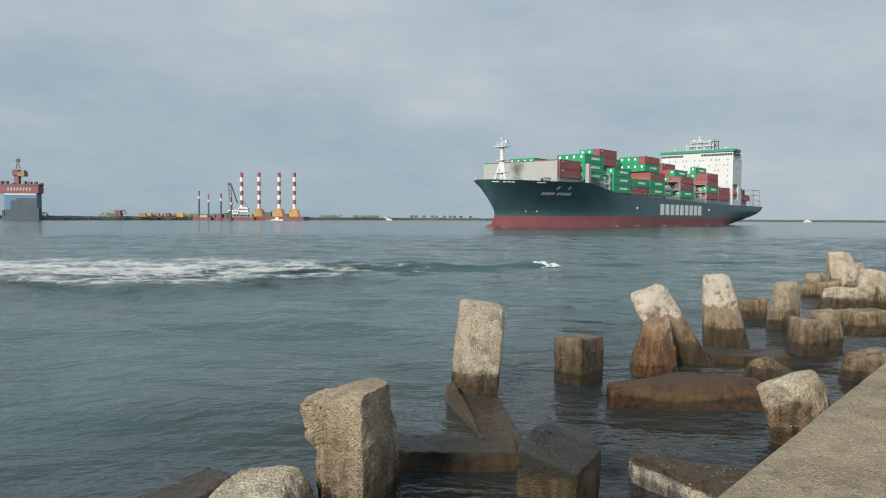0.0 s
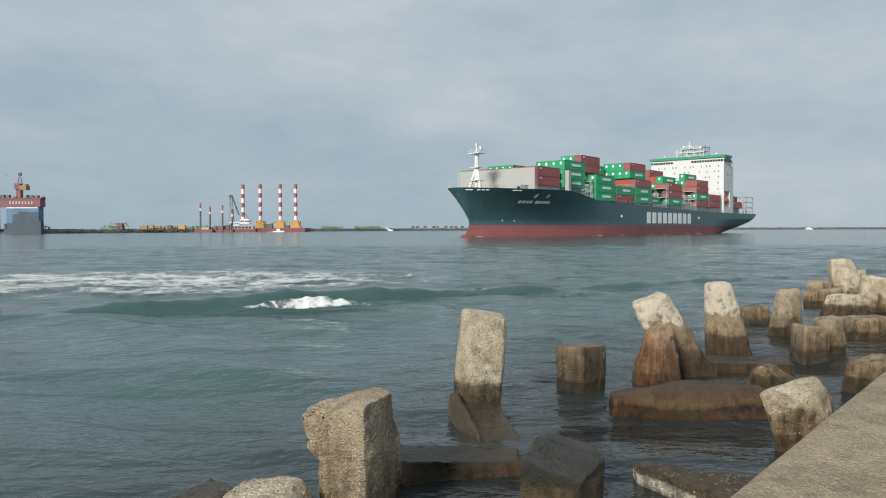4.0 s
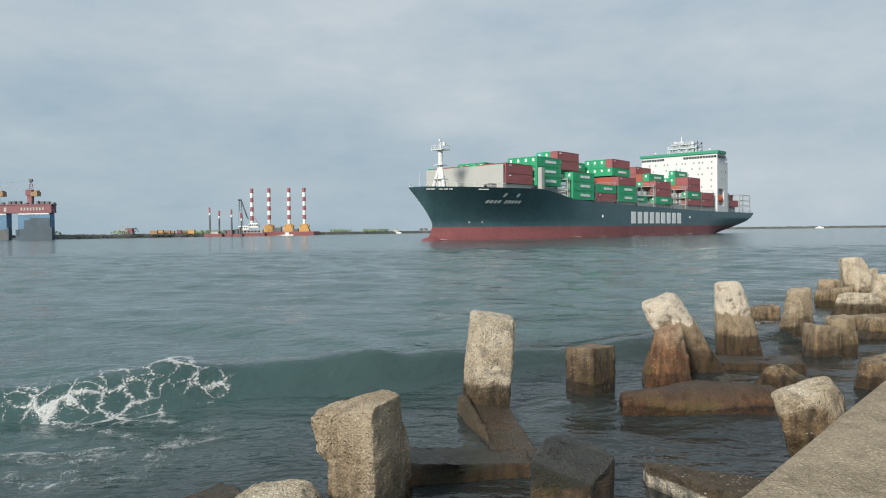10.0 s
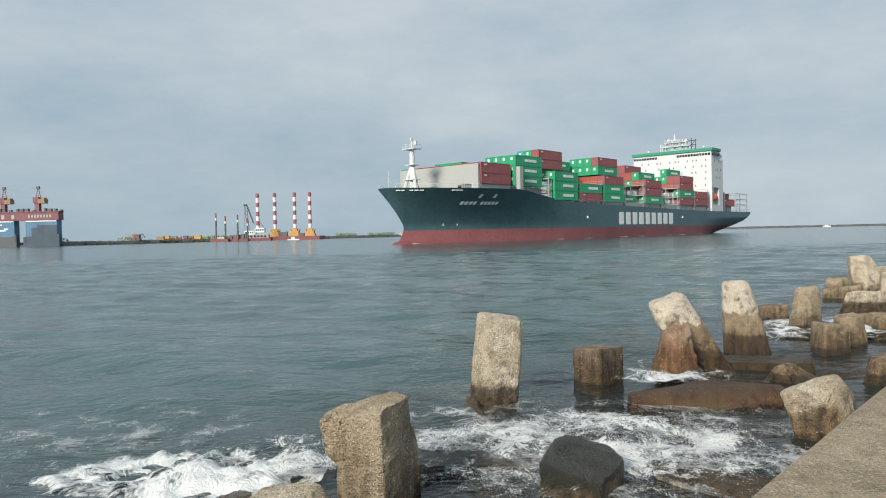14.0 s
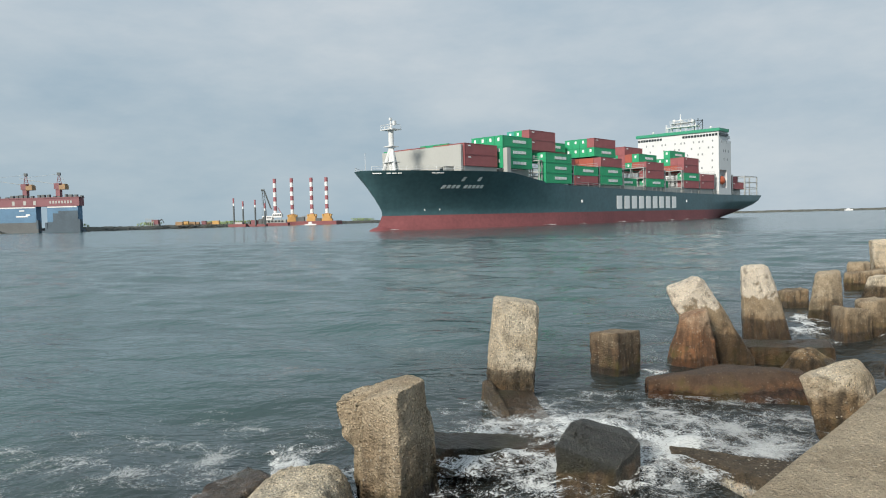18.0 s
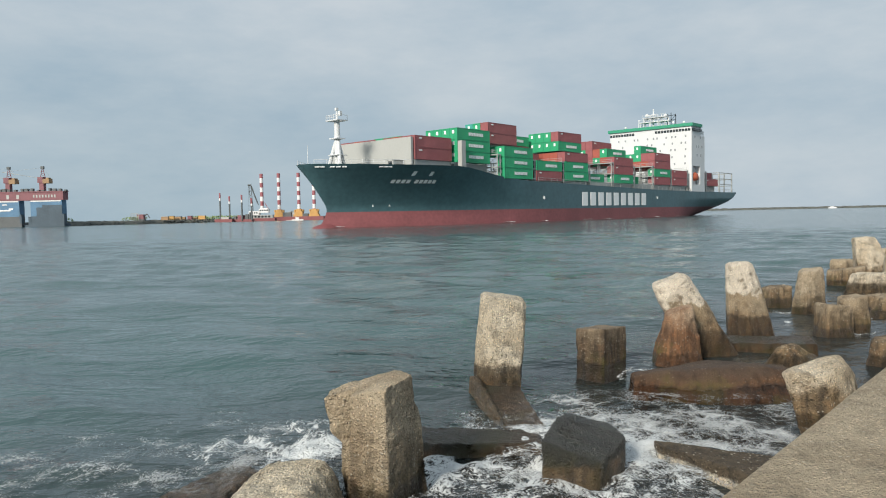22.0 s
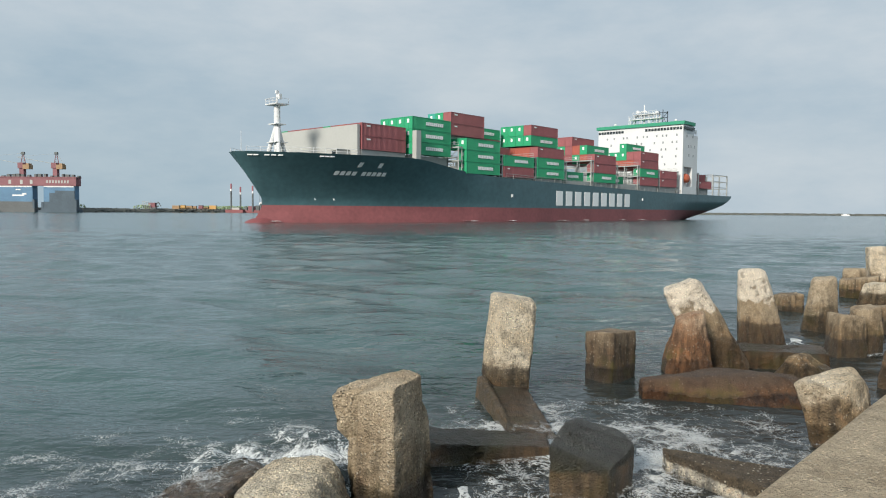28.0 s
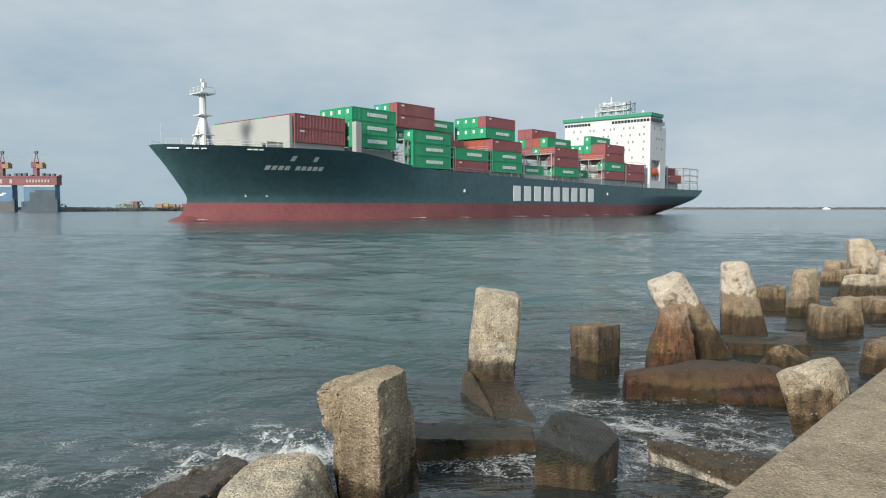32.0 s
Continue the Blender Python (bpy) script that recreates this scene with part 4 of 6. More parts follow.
    bmesh.ops.create_uvsphere(boat, u_segments=16, v_segments=10, radius=1)
    for v in boat.verts:
        v.co = Vector((167.8 + v.co.x * 2.9, -15.7 + v.co.y * 1.0, 14.3 + v.co.z * 1.4 + (0.4 if v.co.z > 0.5 else 0)))
    part("lifeboat", boat, ORANGE, ship, "orange enclosed lifeboat in its recess")
    # monkey island mast
    m = tubes("radar_mast", [((167, 0, 34), (167, 0, 41.2), 0.35, 0.2), ((167, -6, 36.2), (167, 6, 36.2), 0.22), ((167, -6, 34), (167, -6, 37), 0.16), ((167, 6, 34), (167, 6, 37.6), 0.16), ((167, -3.4, 34), (167, -3.4, 38.4), 0.2), ((167, 3.4, 34), (167, 3.4, 38.0), 0.2), ((167, -3.4, 37.2), (167, 3.4, 37.2), 0.2), ((167, -6, 34), (167, -3.4, 36.2), 0.14), ((167, 6, 34), (167, 3.4, 36.2), 0.14), ((166, -1.6, 38.7), (166, 1.6, 38.7), 0.18), ((167, -2, 37.2), (167, 0, 39.5), 0.14), ((167, 2, 37.2), (167, 0, 39.5), 0.14)], WHITE, ship, "white radar mast and antennas")
    for z, a, b in ((35.9, -7.0, 5.0), (37.6, -5.6, 3.6)):
        boxes("signal_platform", [(165.2, a, z, 168.8, b, z + 0.18)], WHITE, m)
        tubes("platform_rail", [((165.2, a, z + h), (165.2, b, z + h), 0.05, 0.05, 5) for h in (0.6, 1.15)] + [((165.2, y, z), (165.2, y, z + 1.15), 0.06, 0.06, 5) for y in np.linspace(a, b, 7)] + [((165.6, y, 34.0), (165.6, y, z), 0.13, 0.13, 6) for y in np.linspace(a + 0.3, b - 0.3, 4)], WHITE, m)
    tubes("antenna_frame", [((168.5, -8.2, 34), (168.5, -8.2, 38.6), 0.14), ((168.5, -6.4, 34), (168.5, -6.4, 39.2), 0.14), ((168.5, -8.2, 36.4), (168.5, -5.0, 36.4), 0.12), ((168.5, -8.2, 38.2), (168.5, -5.0, 38.2), 0.12), ((168.5, -8.2, 34.2), (168.5, -6.4, 36.4), 0.1), ((168.5, -6.4, 36.4), (168.5, -8.2, 38.2), 0.1), ((168.5, -5.0, 34), (168.5, -5.0, 38.8), 0.14)], GLASS, m, "dark lattice antenna frame")
    for y, z, r in ((-4.8, 38.0, 0.8), (11.5, 34.9, 0.5), (-12.0, 34.9, 0.5), (2.6, 38.8, 0.7)):
        dome = bmesh.new()
        bmesh.ops.create_uvsphere(dome, u_segments=12, v_segments=8, radius=r, matrix=Matrix.Translation((167, y, z)))
        part("radar_dome", dome, WHITE, m)
    # stern frames and mooring deck
    rows = []
    for s in (178.6, 192.2, 206.0):
        for w in (-15.6, -12.6, -7.6, -2.6, 2.6, 7.6, 12.6, 15.6):
            rows.append((s, w - 0.2, 9, s + 0.45, w + 0.2, 16.8))
        for z in (11.6, 14.2, 16.6):
            rows.append((s, -15.6, z, s + 0.4, 15.6, z + 0.28))
    for w in (-15.6,):
        for z in (12.0, 14.2, 16.6):
            rows.append((192.2, w - 0.12, z, 206.0, w + 0.12, z + 0.25))
    boxes("stern_frame", rows, GREY, ship, "grey stern cell-guide frame")
    rows = []
    for s in np.arange(64, 206, 3.0):
        if 162 < s < 177:
            continue
        z = deck_height(s)
        w = hull_half(s, z) - 0.25
        rows.append(((s, -w, z - 0.1), (s, -w, z + 1.1), 0.05, 0.05, 5))
    for s in np.arange(64, 204, 6.0):
        z0, z1 = deck_height(s), deck_height(s + 6)
        rows.append(((s, -hull_half(s, z0) + 0.25, z0 + 1.1), (s + 6, -hull_half(s + 6, z1) + 0.25, z1 + 1.1), 0.05, 0.05, 5))
        rows.append(((s, -hull_half(s, z0) + 0.25, z0 + 0.55), (s + 6, -hull_half(s + 6, z1) + 0.25, z1 + 0.55), 0.04, 0.04, 5))
    for r in rows:
        tubes("rail_post" if r[0][0] == r[1][0] else "rail_bar", [r], GREY, ship)
    # hatch coamings and lashing bridges
    for r in [(s, -15.6 if s > 60 else -14.2, 8.6, s + 12.3, 15.6 if s > 60 else 14.2, 10.95) for s in (49.2, 63.2, 77.2, 91.2, 105.3, 119.3, 133.3, 147.3)] + [(20.9, -12.6, 12.9, 33.2, 12.6, 14.65), (34.3, -12.5, 12.0, 46.6, 12.5, 14.4), (179.3, -14, 8.6, 191.5, 14, 11.3)]:
        boxes("hatch_coaming", [r], GREY, ship, "grey hatch coaming under the containers")
    for s, hgt in ((47.2, 17.0), (61.7, 16.2), (75.5, 16.3), (89.7, 16.0), (103.8, 17.2), (117.8, 16.6), (131.8, 17.2), (145.9, 16.6), (160.0, 16.6)):
        low = deck_height(s) - 0.1
        half = min(16.1, hull_half(s, low) - 0.4)
        spots = np.linspace(-half + 0.2, half - 0.2, 8)
        levels = (11.1, 13.65, hgt - 0.3)
        for w in spots:
            boxes("bridge_post", [(q, w - 0.13, low, q + 0.24, w + 0.13, hgt) for q in (s, s + 1.1)], GREY, ship)
        boxes("bridge_walkway", [(s - 0.05, -half, z, s + 1.4, half, z + 0.28) for z in levels], GREY, ship, "grey lashing bridge walkways")
        rows = []
        for z in levels:
            for up in (0.68, 1.2):
                rows.append(((s - 0.04, -half, z + up), (s - 0.04, half, z + up), 0.05, 0.05, 4))
            for w in np.linspace(-half, half, 16):
                rows.append(((s - 0.04, w, z + 0.2), (s - 0.04, w, z + 1.2), 0.04, 0.04, 4))
        tubes("bridge_railing", rows, GREY, ship, "thin grey walkway railing")
        rows = []
        for k in range(0, 7, 2):
            rows.append(((s + 0.5, spots[k], low), (s + 0.5, spots[k + 1], levels[1]), 0.08, 0.08, 4))
            rows.append(((s + 0.5, spots[k + 1], levels[1]), (s + 0.5, spots[k], levels[2]), 0.08, 0.08, 4))
        tubes("bridge_brace", rows, GREY, ship, "diagonal steel brace")
    return ship


# ---- containers ----
def container_mesh(name, high):
    """Corrugated 40 ft box, x aft, y across with its port face at y = 0, z up from its base."""
    bm = bmesh.new()
    L, W = 12.19, 2.44
    ribs = 34
    prof = []
    for i in range(ribs):
        a = 0.25 + (L - 0.5) * i / ribs
        b = (L - 0.5) / ribs
        prof += [(a, 0.0), (a + 0.35 * b, 0.0), (a + 0.5 * b, 0.05), (a + 0.85 * b, 0.05)]
    prof = [(0, -0.02), (0.22, -0.02)] + prof + [(L - 0.22, -0.02), (L, -0.02)]
    lo = [bm.verts.new((x, y, 0.16)) for x, y in prof]
    hi = [bm.verts.new((x, y, high - 0.12)) for x, y in prof]
    for i in range(len(prof) - 1):
        bm.faces.new((lo[i], lo[i + 1], hi[i + 1], hi[i]))
    add_box(bm, 0, -0.02, 0, L, 0.12, 0.16)
    add_box(bm, 0, -0.02, high - 0.12, L, 0.12, high)
    add_box(bm, 0, 0.1, 0.0, L, W, high - 0.02)
    me = bpy.data.meshes.new(name)
    bmesh.ops.recalc_face_normals(bm, faces=bm.faces)
    bm.to_mesh(me)
    bm.free()
    return me


HIGH = 2.62
BODY = {}
for key, mat in (("green", GREENBOX), ("red", REDBOX), ("rust", RUSTBOX), ("teal", TEALBOX)):
    BODY[key] = container_mesh("container_body", HIGH)
    BODY[key].materials.append(mat)


def plain_mesh(name, rows, mat):
    bm = bmesh.new()
    for r in rows:
        add_box(bm, *r)
    me = bpy.data.meshes.new(name)
    bmesh.ops.recalc_face_normals(bm, faces=bm.faces)
    bm.to_mesh(me)
    bm.free()
    me.materials.append(mat)
    return me


DOORS = plain_mesh("end_frame", [(-0.03, 0.0, 0.0, 0.0, 0.14, HIGH), (-0.03, 2.3, 0.0, 0.0, 2.44, HIGH), (-0.03, 0.14, 0.0, 0.0, 2.3, 0.14), (-0.03, 0.14, HIGH - 0.12, 0.0, 2.3, HIGH), (-0.03, 1.19, 0.14, 0.0, 1.25, HIGH - 0.12)], GREY)
DOORS_BY = {}
for key, mat in (("green", GREENBOX), ("red", REDBOX), ("rust", RUSTBOX), ("teal", TEALBOX)):
    DOORS_BY[key] = DOORS.copy()
    DOORS_BY[key].materials.clear()
    DOORS_BY[key].materials.append(mat)
LOGO_SIDE = plain_mesh("side_mark", [(4.1 + 0.62 * i, -0.06, 1.0, 4.1 + 0.62 * i + 0.5, -0.02, 1.72) for i in range(9)], MARK)
LOGO_END = plain_mesh("end_logo", [(-0.07, 0.95, 1.3, -0.03, 1.55, 2.1)], MARK)
LOGO_SMALL = plain_mesh("small_mark", [(1.2, -0.06, 1.9, 2.2, -0.02, 2.2)], MARK)
WORDS = {"green": "dark green steel shipping container with white lettering bars", "red": "maroon steel shipping container", "rust": "orange-red steel shipping container", "teal": "teal steel shipping container"}


def container(s, w, z, color, scale=1.0):
    box = empty("shipping_container", ship_pose(0) @ pose(s, -w, z), WORDS[color], "container", "containers on the ship")
    for me in (BODY[color], DOORS_BY[color]):
        ob = new(me.name.split(".")[0], me)
        ob.parent = box
    marks = (LOGO_SIDE, LOGO_END) if color in ("green", "teal") else (LOGO_SMALL,)
    for me in marks:
        ob = new(me.name.split(".")[0], me)
        ob.parent = box
    ABOARD.append((box, pose(s, -w, z)))


def stack(s, w, z, colors):
    for i, c in enumerate(colors):
        if c:
            container(s, w, z + i * (HIGH + 0.05), {"g": "green", "r": "red", "o": "rust", "t": "teal"}[c])


def load_ship():
    step = 2.5
    # foremost bay, behind the wave breaker
    for i, c in enumerate("rrorgrrorrg"):
        stack(20.9, 12.9 - i * step, 14.7, [None, c] if i else ["r", "r"])
    # second bay
    for i in range(4):
        stack(34.2, 13.8 - i * step, 14.6, ["g", "g", "g"] if i == 0 else [None, None, "g"])
    for i in range(4):
        stack(34.2, -4.4 - i * step, 14.2, [None, None, "g"])
    # third bay
    stack(49.3, 16.1, 11.05, ["g", "g", "g"])
    stack(49.3, 13.6, 11.05, [None, None, "g"])
    for i, c in enumerate("rgt"):
        stack(50.5, 10.2 - i * step, 12.2, [None, None, None, "r" if i == 0 else c, c])
    # fourth bay
    stack(63.3, 16.1, 10.8, ["r", "g"])
    stack(63.3, 13.6, 10.8, [None, "g"])
    stack(63.3, 8.6, 10.8, [None, None, "r"])
    stack(63.3, 5.2, 18.4, ["r", "g"])
    # fifth bay
    stack(77.2, 16.1, 11.05, ["g", "g", "r"])
    for i in range(1, 5):
        stack(77.2, 16.1 - i * step, 11.05, [None, "r", "o"])
    for i, c in enumerate("rggg"):
        stack(77.2, 14.0 - i * step, 19.45, ["g", c])
    # sixth bay, low
    stack(91.2, 13.6, 11.0, ["g"])
    stack(91.2, 11.1, 11.0, ["r"])
    # seventh bay
    stack(105.3, 16.1, 11.0, ["g", "r", "r"])
    stack(105.3, 13.6, 11.0, [None, None, "o", "g"])
    stack(105.3, 11.1, 11.0, [None, None, "g", "o"])
    stack(105.3, 8.6, 11.0, [None, None, "r", "r", "r"])
    stack(105.3, 6.1, 11.0, [None, None, "r", "g", "r"])
    # ninth bay
    stack(133.3, 16.1, 11.0, ["r", "g", "r", "r"])
    stack(133.3, 13.6, 11.0, [None, None, "o", "r"])
    stack(133.3, 11.1, 11.0, [None, None, "o", "g", "g"])
    stack(133.3, 8.6, 11.0, [None, None, "o", "g"])
    stack(133.3, 6.1, 11.0, [None, None, "r", "g"])
    stack(119.3, 11.1, 11.0, ["g"])
    stack(119.3, 8.6, 11.0, ["o", "r"])
    # tenth bay and stern
    stack(147.4, 16.1, 11.0, ["r", "r"])
    stack(147.4, 13.6, 11.0, ["r", "r"])
    stack(179.4, 15.4, 11.4, ["r"])
    stack(179.4, 12.9, 11.4, ["r", "r"])


ship = build_ship()
load_ship()

# ---- far shore ----
ROCK = material("breakwater_rock", (0.055, 0.064, 0.066), 0.85, vary=0.35, scale=0.25)
# DOCKRED, LEGRED and DARKSTEEL are paled and muted to carry the distance haze
YELLOW = material("yellow_steel", (0.50, 0.29, 0.09), 0.55, vary=0.15, scale=0.3)
BLUE = material("blue_dock_paint", (0.085, 0.185, 0.30), 0.6, vary=0.25, scale=0.15)
DOCKRED = material("dock_red_paint", (0.205, 0.080, 0.094), 0.6, vary=0.2, scale=0.2)
DOCKGREY = material("dock_grey_antifouling", (0.062, 0.092, 0.120), 0.7, vary=0.25, scale=0.15)
DOCKTAN = material("dock_tan_antifouling", (0.105, 0.115, 0.12), 0.7, vary=0.25, scale=0.15)
LEGRED = material("leg_red_paint", (0.31, 0.10, 0.115), 0.55, vary=0.15, scale=0.3)
LEGWHITE = material("leg_white_paint", (0.74, 0.74, 0.74), 0.55, vary=0.08, scale=0.3)
OCHRE = material("dull_ochre_paint", (0.30, 0.19, 0.10), 0.6, vary=0.2, scale=0.3)
DARKSTEEL = material("dark_hazed_steel", (0.095, 0.108, 0.112), 0.6, vary=0.25, scale=0.3)
LEAF = material("shore_scrub", (0.24, 0.32, 0.15), 0.8, vary=0.4, scale=0.4)
SAND = material("shore_earth", (0.11, 0.115, 0.10), 0.9, vary=0.25, scale=0.1)
SHORE = [(-420, 330), (-300, 400), (-236, 428), (-205, 520), (-160, 612), (-110, 690), (-40, 800), (110, 900), (360, 930), (720, 900), (1150, 760)]


def along_shore(step):
    pts = []
    for (x0, y0), (x1, y1) in zip(SHORE, SHORE[1:]):
        n = max(2, int(math.hypot(x1 - x0, y1 - y0) / step))
        pts += [(x0 + (x1 - x0) * i / n, y0 + (y1 - y0) * i / n) for i in range(n)]
    return pts


def build_breakwater():
    rng = random.Random(4)
    pts = along_shore(3)
    verts, faces = [], []
    for i, (x, y) in enumerate(pts):
        r = math.hypot(x, y)
        ux, uy = x / r, y / r
        for u, z in ((0, -1), (1.5, 0.5), (4, 1.8), (7, 2.5), (16, 2.6), (30, -1)):
            verts.append((x + ux * u + rng.uniform(-0.5, 0.5), y + uy * u + rng.uniform(-0.5, 0.5), z + (rng.uniform(-0.4, 0.4) if z > 0 else 0)))
    for i in range(len(pts) - 1):
        for j in range(5):
            faces.append((i * 6 + j, (i + 1) * 6 + j, (i + 1) * 6 + j + 1, i * 6 + j + 1))
    tagged(mesh_object("breakwater", verts, faces, SAND), "low grey breakwater along the far side of the channel", "breakwater", kind="structure")
    # loose rubble on its seaward slope
    bm = bmesh.new()
    for x, y in along_shore(1.7):
        r = math.hypot(x, y)
        for k in range(3):
            u = rng.uniform(-0.5, 6)
            c = Vector((x + x / r * u + rng.uniform(-1, 1), y + y / r * u + rng.uniform(-1, 1), 0.42 * u))
            q = Euler((rng.uniform(0, 3), rng.uniform(0, 3), rng.uniform(0, 3))).to_matrix()
            s = rng.uniform(0.2, 0.5)
            v = [bm.verts.new(c + q @ Vector((a * s, b * s * 0.8, d * s * 0.7))) for a in (-1, 1) for b in (-1, 1) for d in (-1, 1)]
            for f in ((0, 1, 3, 2), (4, 6, 7, 5), (0, 4, 5, 1), (2, 3, 7, 6), (0, 2, 6, 4), (1, 5, 7, 3)):
                bm.faces.new([v[i] for i in f])
    tagged(part("rubble", bm, ROCK, None), "grey rubble boulders on the breakwater slope", "rubble", kind="stuff")


build_breakwater()


def build_scrub():
    rng = random.Random(9)
    bm = bmesh.new()
    for x, y in along_shore(2.2):
        if x > -60:
            continue
        if noise.noise(Vector((x * 0.05, y * 0.05, 2))) < -0.05:
            continue
        r = math.hypot(x, y)
        c = Vector((x + x / r * rng.uniform(8, 15), y + y / r * rng.uniform(8, 15), 2.5))
        for k in range(26):
            p = c + Vector((rng.gauss(0, 1.2), rng.gauss(0, 1.2), rng.uniform(0, 2.4)))
            s = rng.uniform(0.25, 0.7)
            d = Euler((rng.uniform(0, 3), rng.uniform(0, 3), rng.uniform(0, 3))).to_matrix()
            bm.faces.new([bm.verts.new(p + d @ Vector(q) * s) for q in ((-1, -0.6, 0), (1, -0.5, 0.1), (0.6, 0.8, 0), (-0.7, 0.6, 0.1))])
    tagged(part("scrub", bm, LEAF, None), "low green scrub growing on the breakwater", "scrub", kind="stuff")


build_scrub()


def tower_crane(parent, x, y, z, flip):
    boxes("crane_tower", [(x - 1.3, y - 1.3, z, x + 1.3, y + 1.3, z + 6.0), (x - 2.0, y - 1.8, z + 5.2, x + 1.2, y + 1.8, z + 8.6)], DOCKRED, parent, "red dock crane tower")
    boxes("crane_house", [(x + 1.2, y - 2, z + 4.8, x + 5.0, y + 2, z + 7.4), (x + 3.0, y - 1.6, z + 7.4, x + 4.6, y + 1.6, z + 8.2)], OCHRE, parent, "ochre crane machinery house")
    mast = [((x - 1.1, y, z + 8), (x + 0.2, y, z + 14.2), 0.2), ((x + 1.8, y, z + 8), (x + 0.6, y, z + 14.2), 0.2)]
    mast += [((x - 1.1 + 0.24 * k, y, z + 8 + 1.2 * k), (x + 1.7 - 0.22 * k, y, z + 8.7 + 1.2 * k), 0.1) for k in range(5)]
    tubes("crane_mast", mast, DOCKRED, parent, "dull red lattice crane mast")
    boxes("mast_head", [(x - 0.5, y - 0.6, z + 13.4, x + 1.3, y + 0.6, z + 15.0)], DARKSTEEL, parent)
    tubes("crane_jib", [((x - 1, y, z + 8), (x - 24 * flip, y, z + 12.0), 0.14), ((x + 0.4, y, z + 14.2), (x - 24 * flip, y, z + 12.0), 0.06), ((x + 0.6, y, z + 14.4), (x + 4.8, y, z + 8), 0.08)], GREY, parent, "thin grey crane jib")


def build_dock():
    dock = empty("floating_dock", pose(0, 0, 0), "blue and red floating dock with cranes on its top beam", "floating dock")
    y0, y1 = 411, 416
    for a, b in ((-254.1, -235.3), (-287.5, -260.8)):
        boxes("dock_tower", [(a, y0, 6.2, b, y1, 15.6)], BLUE, dock, "dull blue dock tower")
        worn = a > -260
        boxes("tower_skirt", [(a, y0 - 0.05, 0.5, b, y1, 6.2), (a - 1.0, y0 - 0.8, -1, b + 1.4, y1, 2.2)], DOCKGREY if worn else DOCKTAN, dock, "weathered lower plating")
        if worn:
            boxes("worn_plating", [(a + 3.5, y0 - 0.06, 6.2, b, y0 + 0.2, 11.4), (a + 7.0, y0 - 0.06, 11.4, b, y0 + 0.2, 12.8)], DOCKGREY, dock, "scraped grey plating")
        boxes("tower_stripe", [(a + 0.2, y0 - 0.12, 14.8, b - 0.4, y0, 15.7)], LEGWHITE, dock)
        boxes("tower_fender", [(b, y0 - 0.3, 0, b + 1.2, y0 + 2, 7.5)], DOCKGREY, dock)
        boxes("tower_fender", [(a - 1.4, y0 - 0.3, 0, a, y0 + 2, 6.0)], DOCKGREY, dock)
    boxes("dock_tower", [(-320, y0, 0.0, -290, y1, 15.6)], BLUE, dock, "dull blue dock tower")
    boxes("pontoon", [(-320, y0 + 1, -1.5, -233.0, y1, 1.2)], DOCKGREY, dock)
    boxes("top_beam", [(-320, y0 - 0.4, 15.6, -234.1, y1, 20.6), (-320, y0 - 0.7, 20.3, -233.7, y1, 20.9)], DOCKRED, dock, "red top beam with haze muted into its colour")
    for i in range(8):
        boxes("beam_lettering", [(-252.0 + i * 1.8, y0 - 0.5, 17.2, -251.1 + i * 1.8, y0 - 0.38, 18.8)], CREAM, dock)
    for x in (-275.0, -268.0, -262.0):
        boxes("beam_window", [(x, y0 - 0.45, 16.6, x + 1.6, y0 - 0.3, 19.0)], CREAM, dock)
    rng = random.Random(2)
    for i in range(26):
        x = -318 + i * 3.35 + rng.uniform(-1, 1)
        boxes("beam_fitting", [(x, y0 + 1, 20.7, x + rng.uniform(0.6, 2.2), y0 + 3, 21.2 + rng.uniform(0.2, 1.6))], DARKSTEEL, dock)
    tower_crane(dock, -248.6, y0 + 4, 20.8, 1)
    tower_crane(dock, -269.0, y0 + 4, 20.8, 1)
    boxes("white_emblem", [(-273, y0 - 0.15, 9.5, -266, y0 - 0.02, 10.3), (-267, y0 - 0.15, 10.3, -264.5, y0 - 0.02, 11.2), (-271, y0 - 0.15, 13.0, -268, y0 - 0.02, 13.6)], LEGWHITE, dock, "white painted emblem")


build_dock()


def banded_leg(parent, x, y, z0, z1, r, bands):
    step = (z1 - z0) / bands
    for i in range(bands):
        tubes("leg_band", [((x, y, z0 + i * step), (x, y, z0 + (i + 1) * step), r, r, 14)], LEGRED if (bands - 1 - i) % 2 == 0 else LEGWHITE, parent)


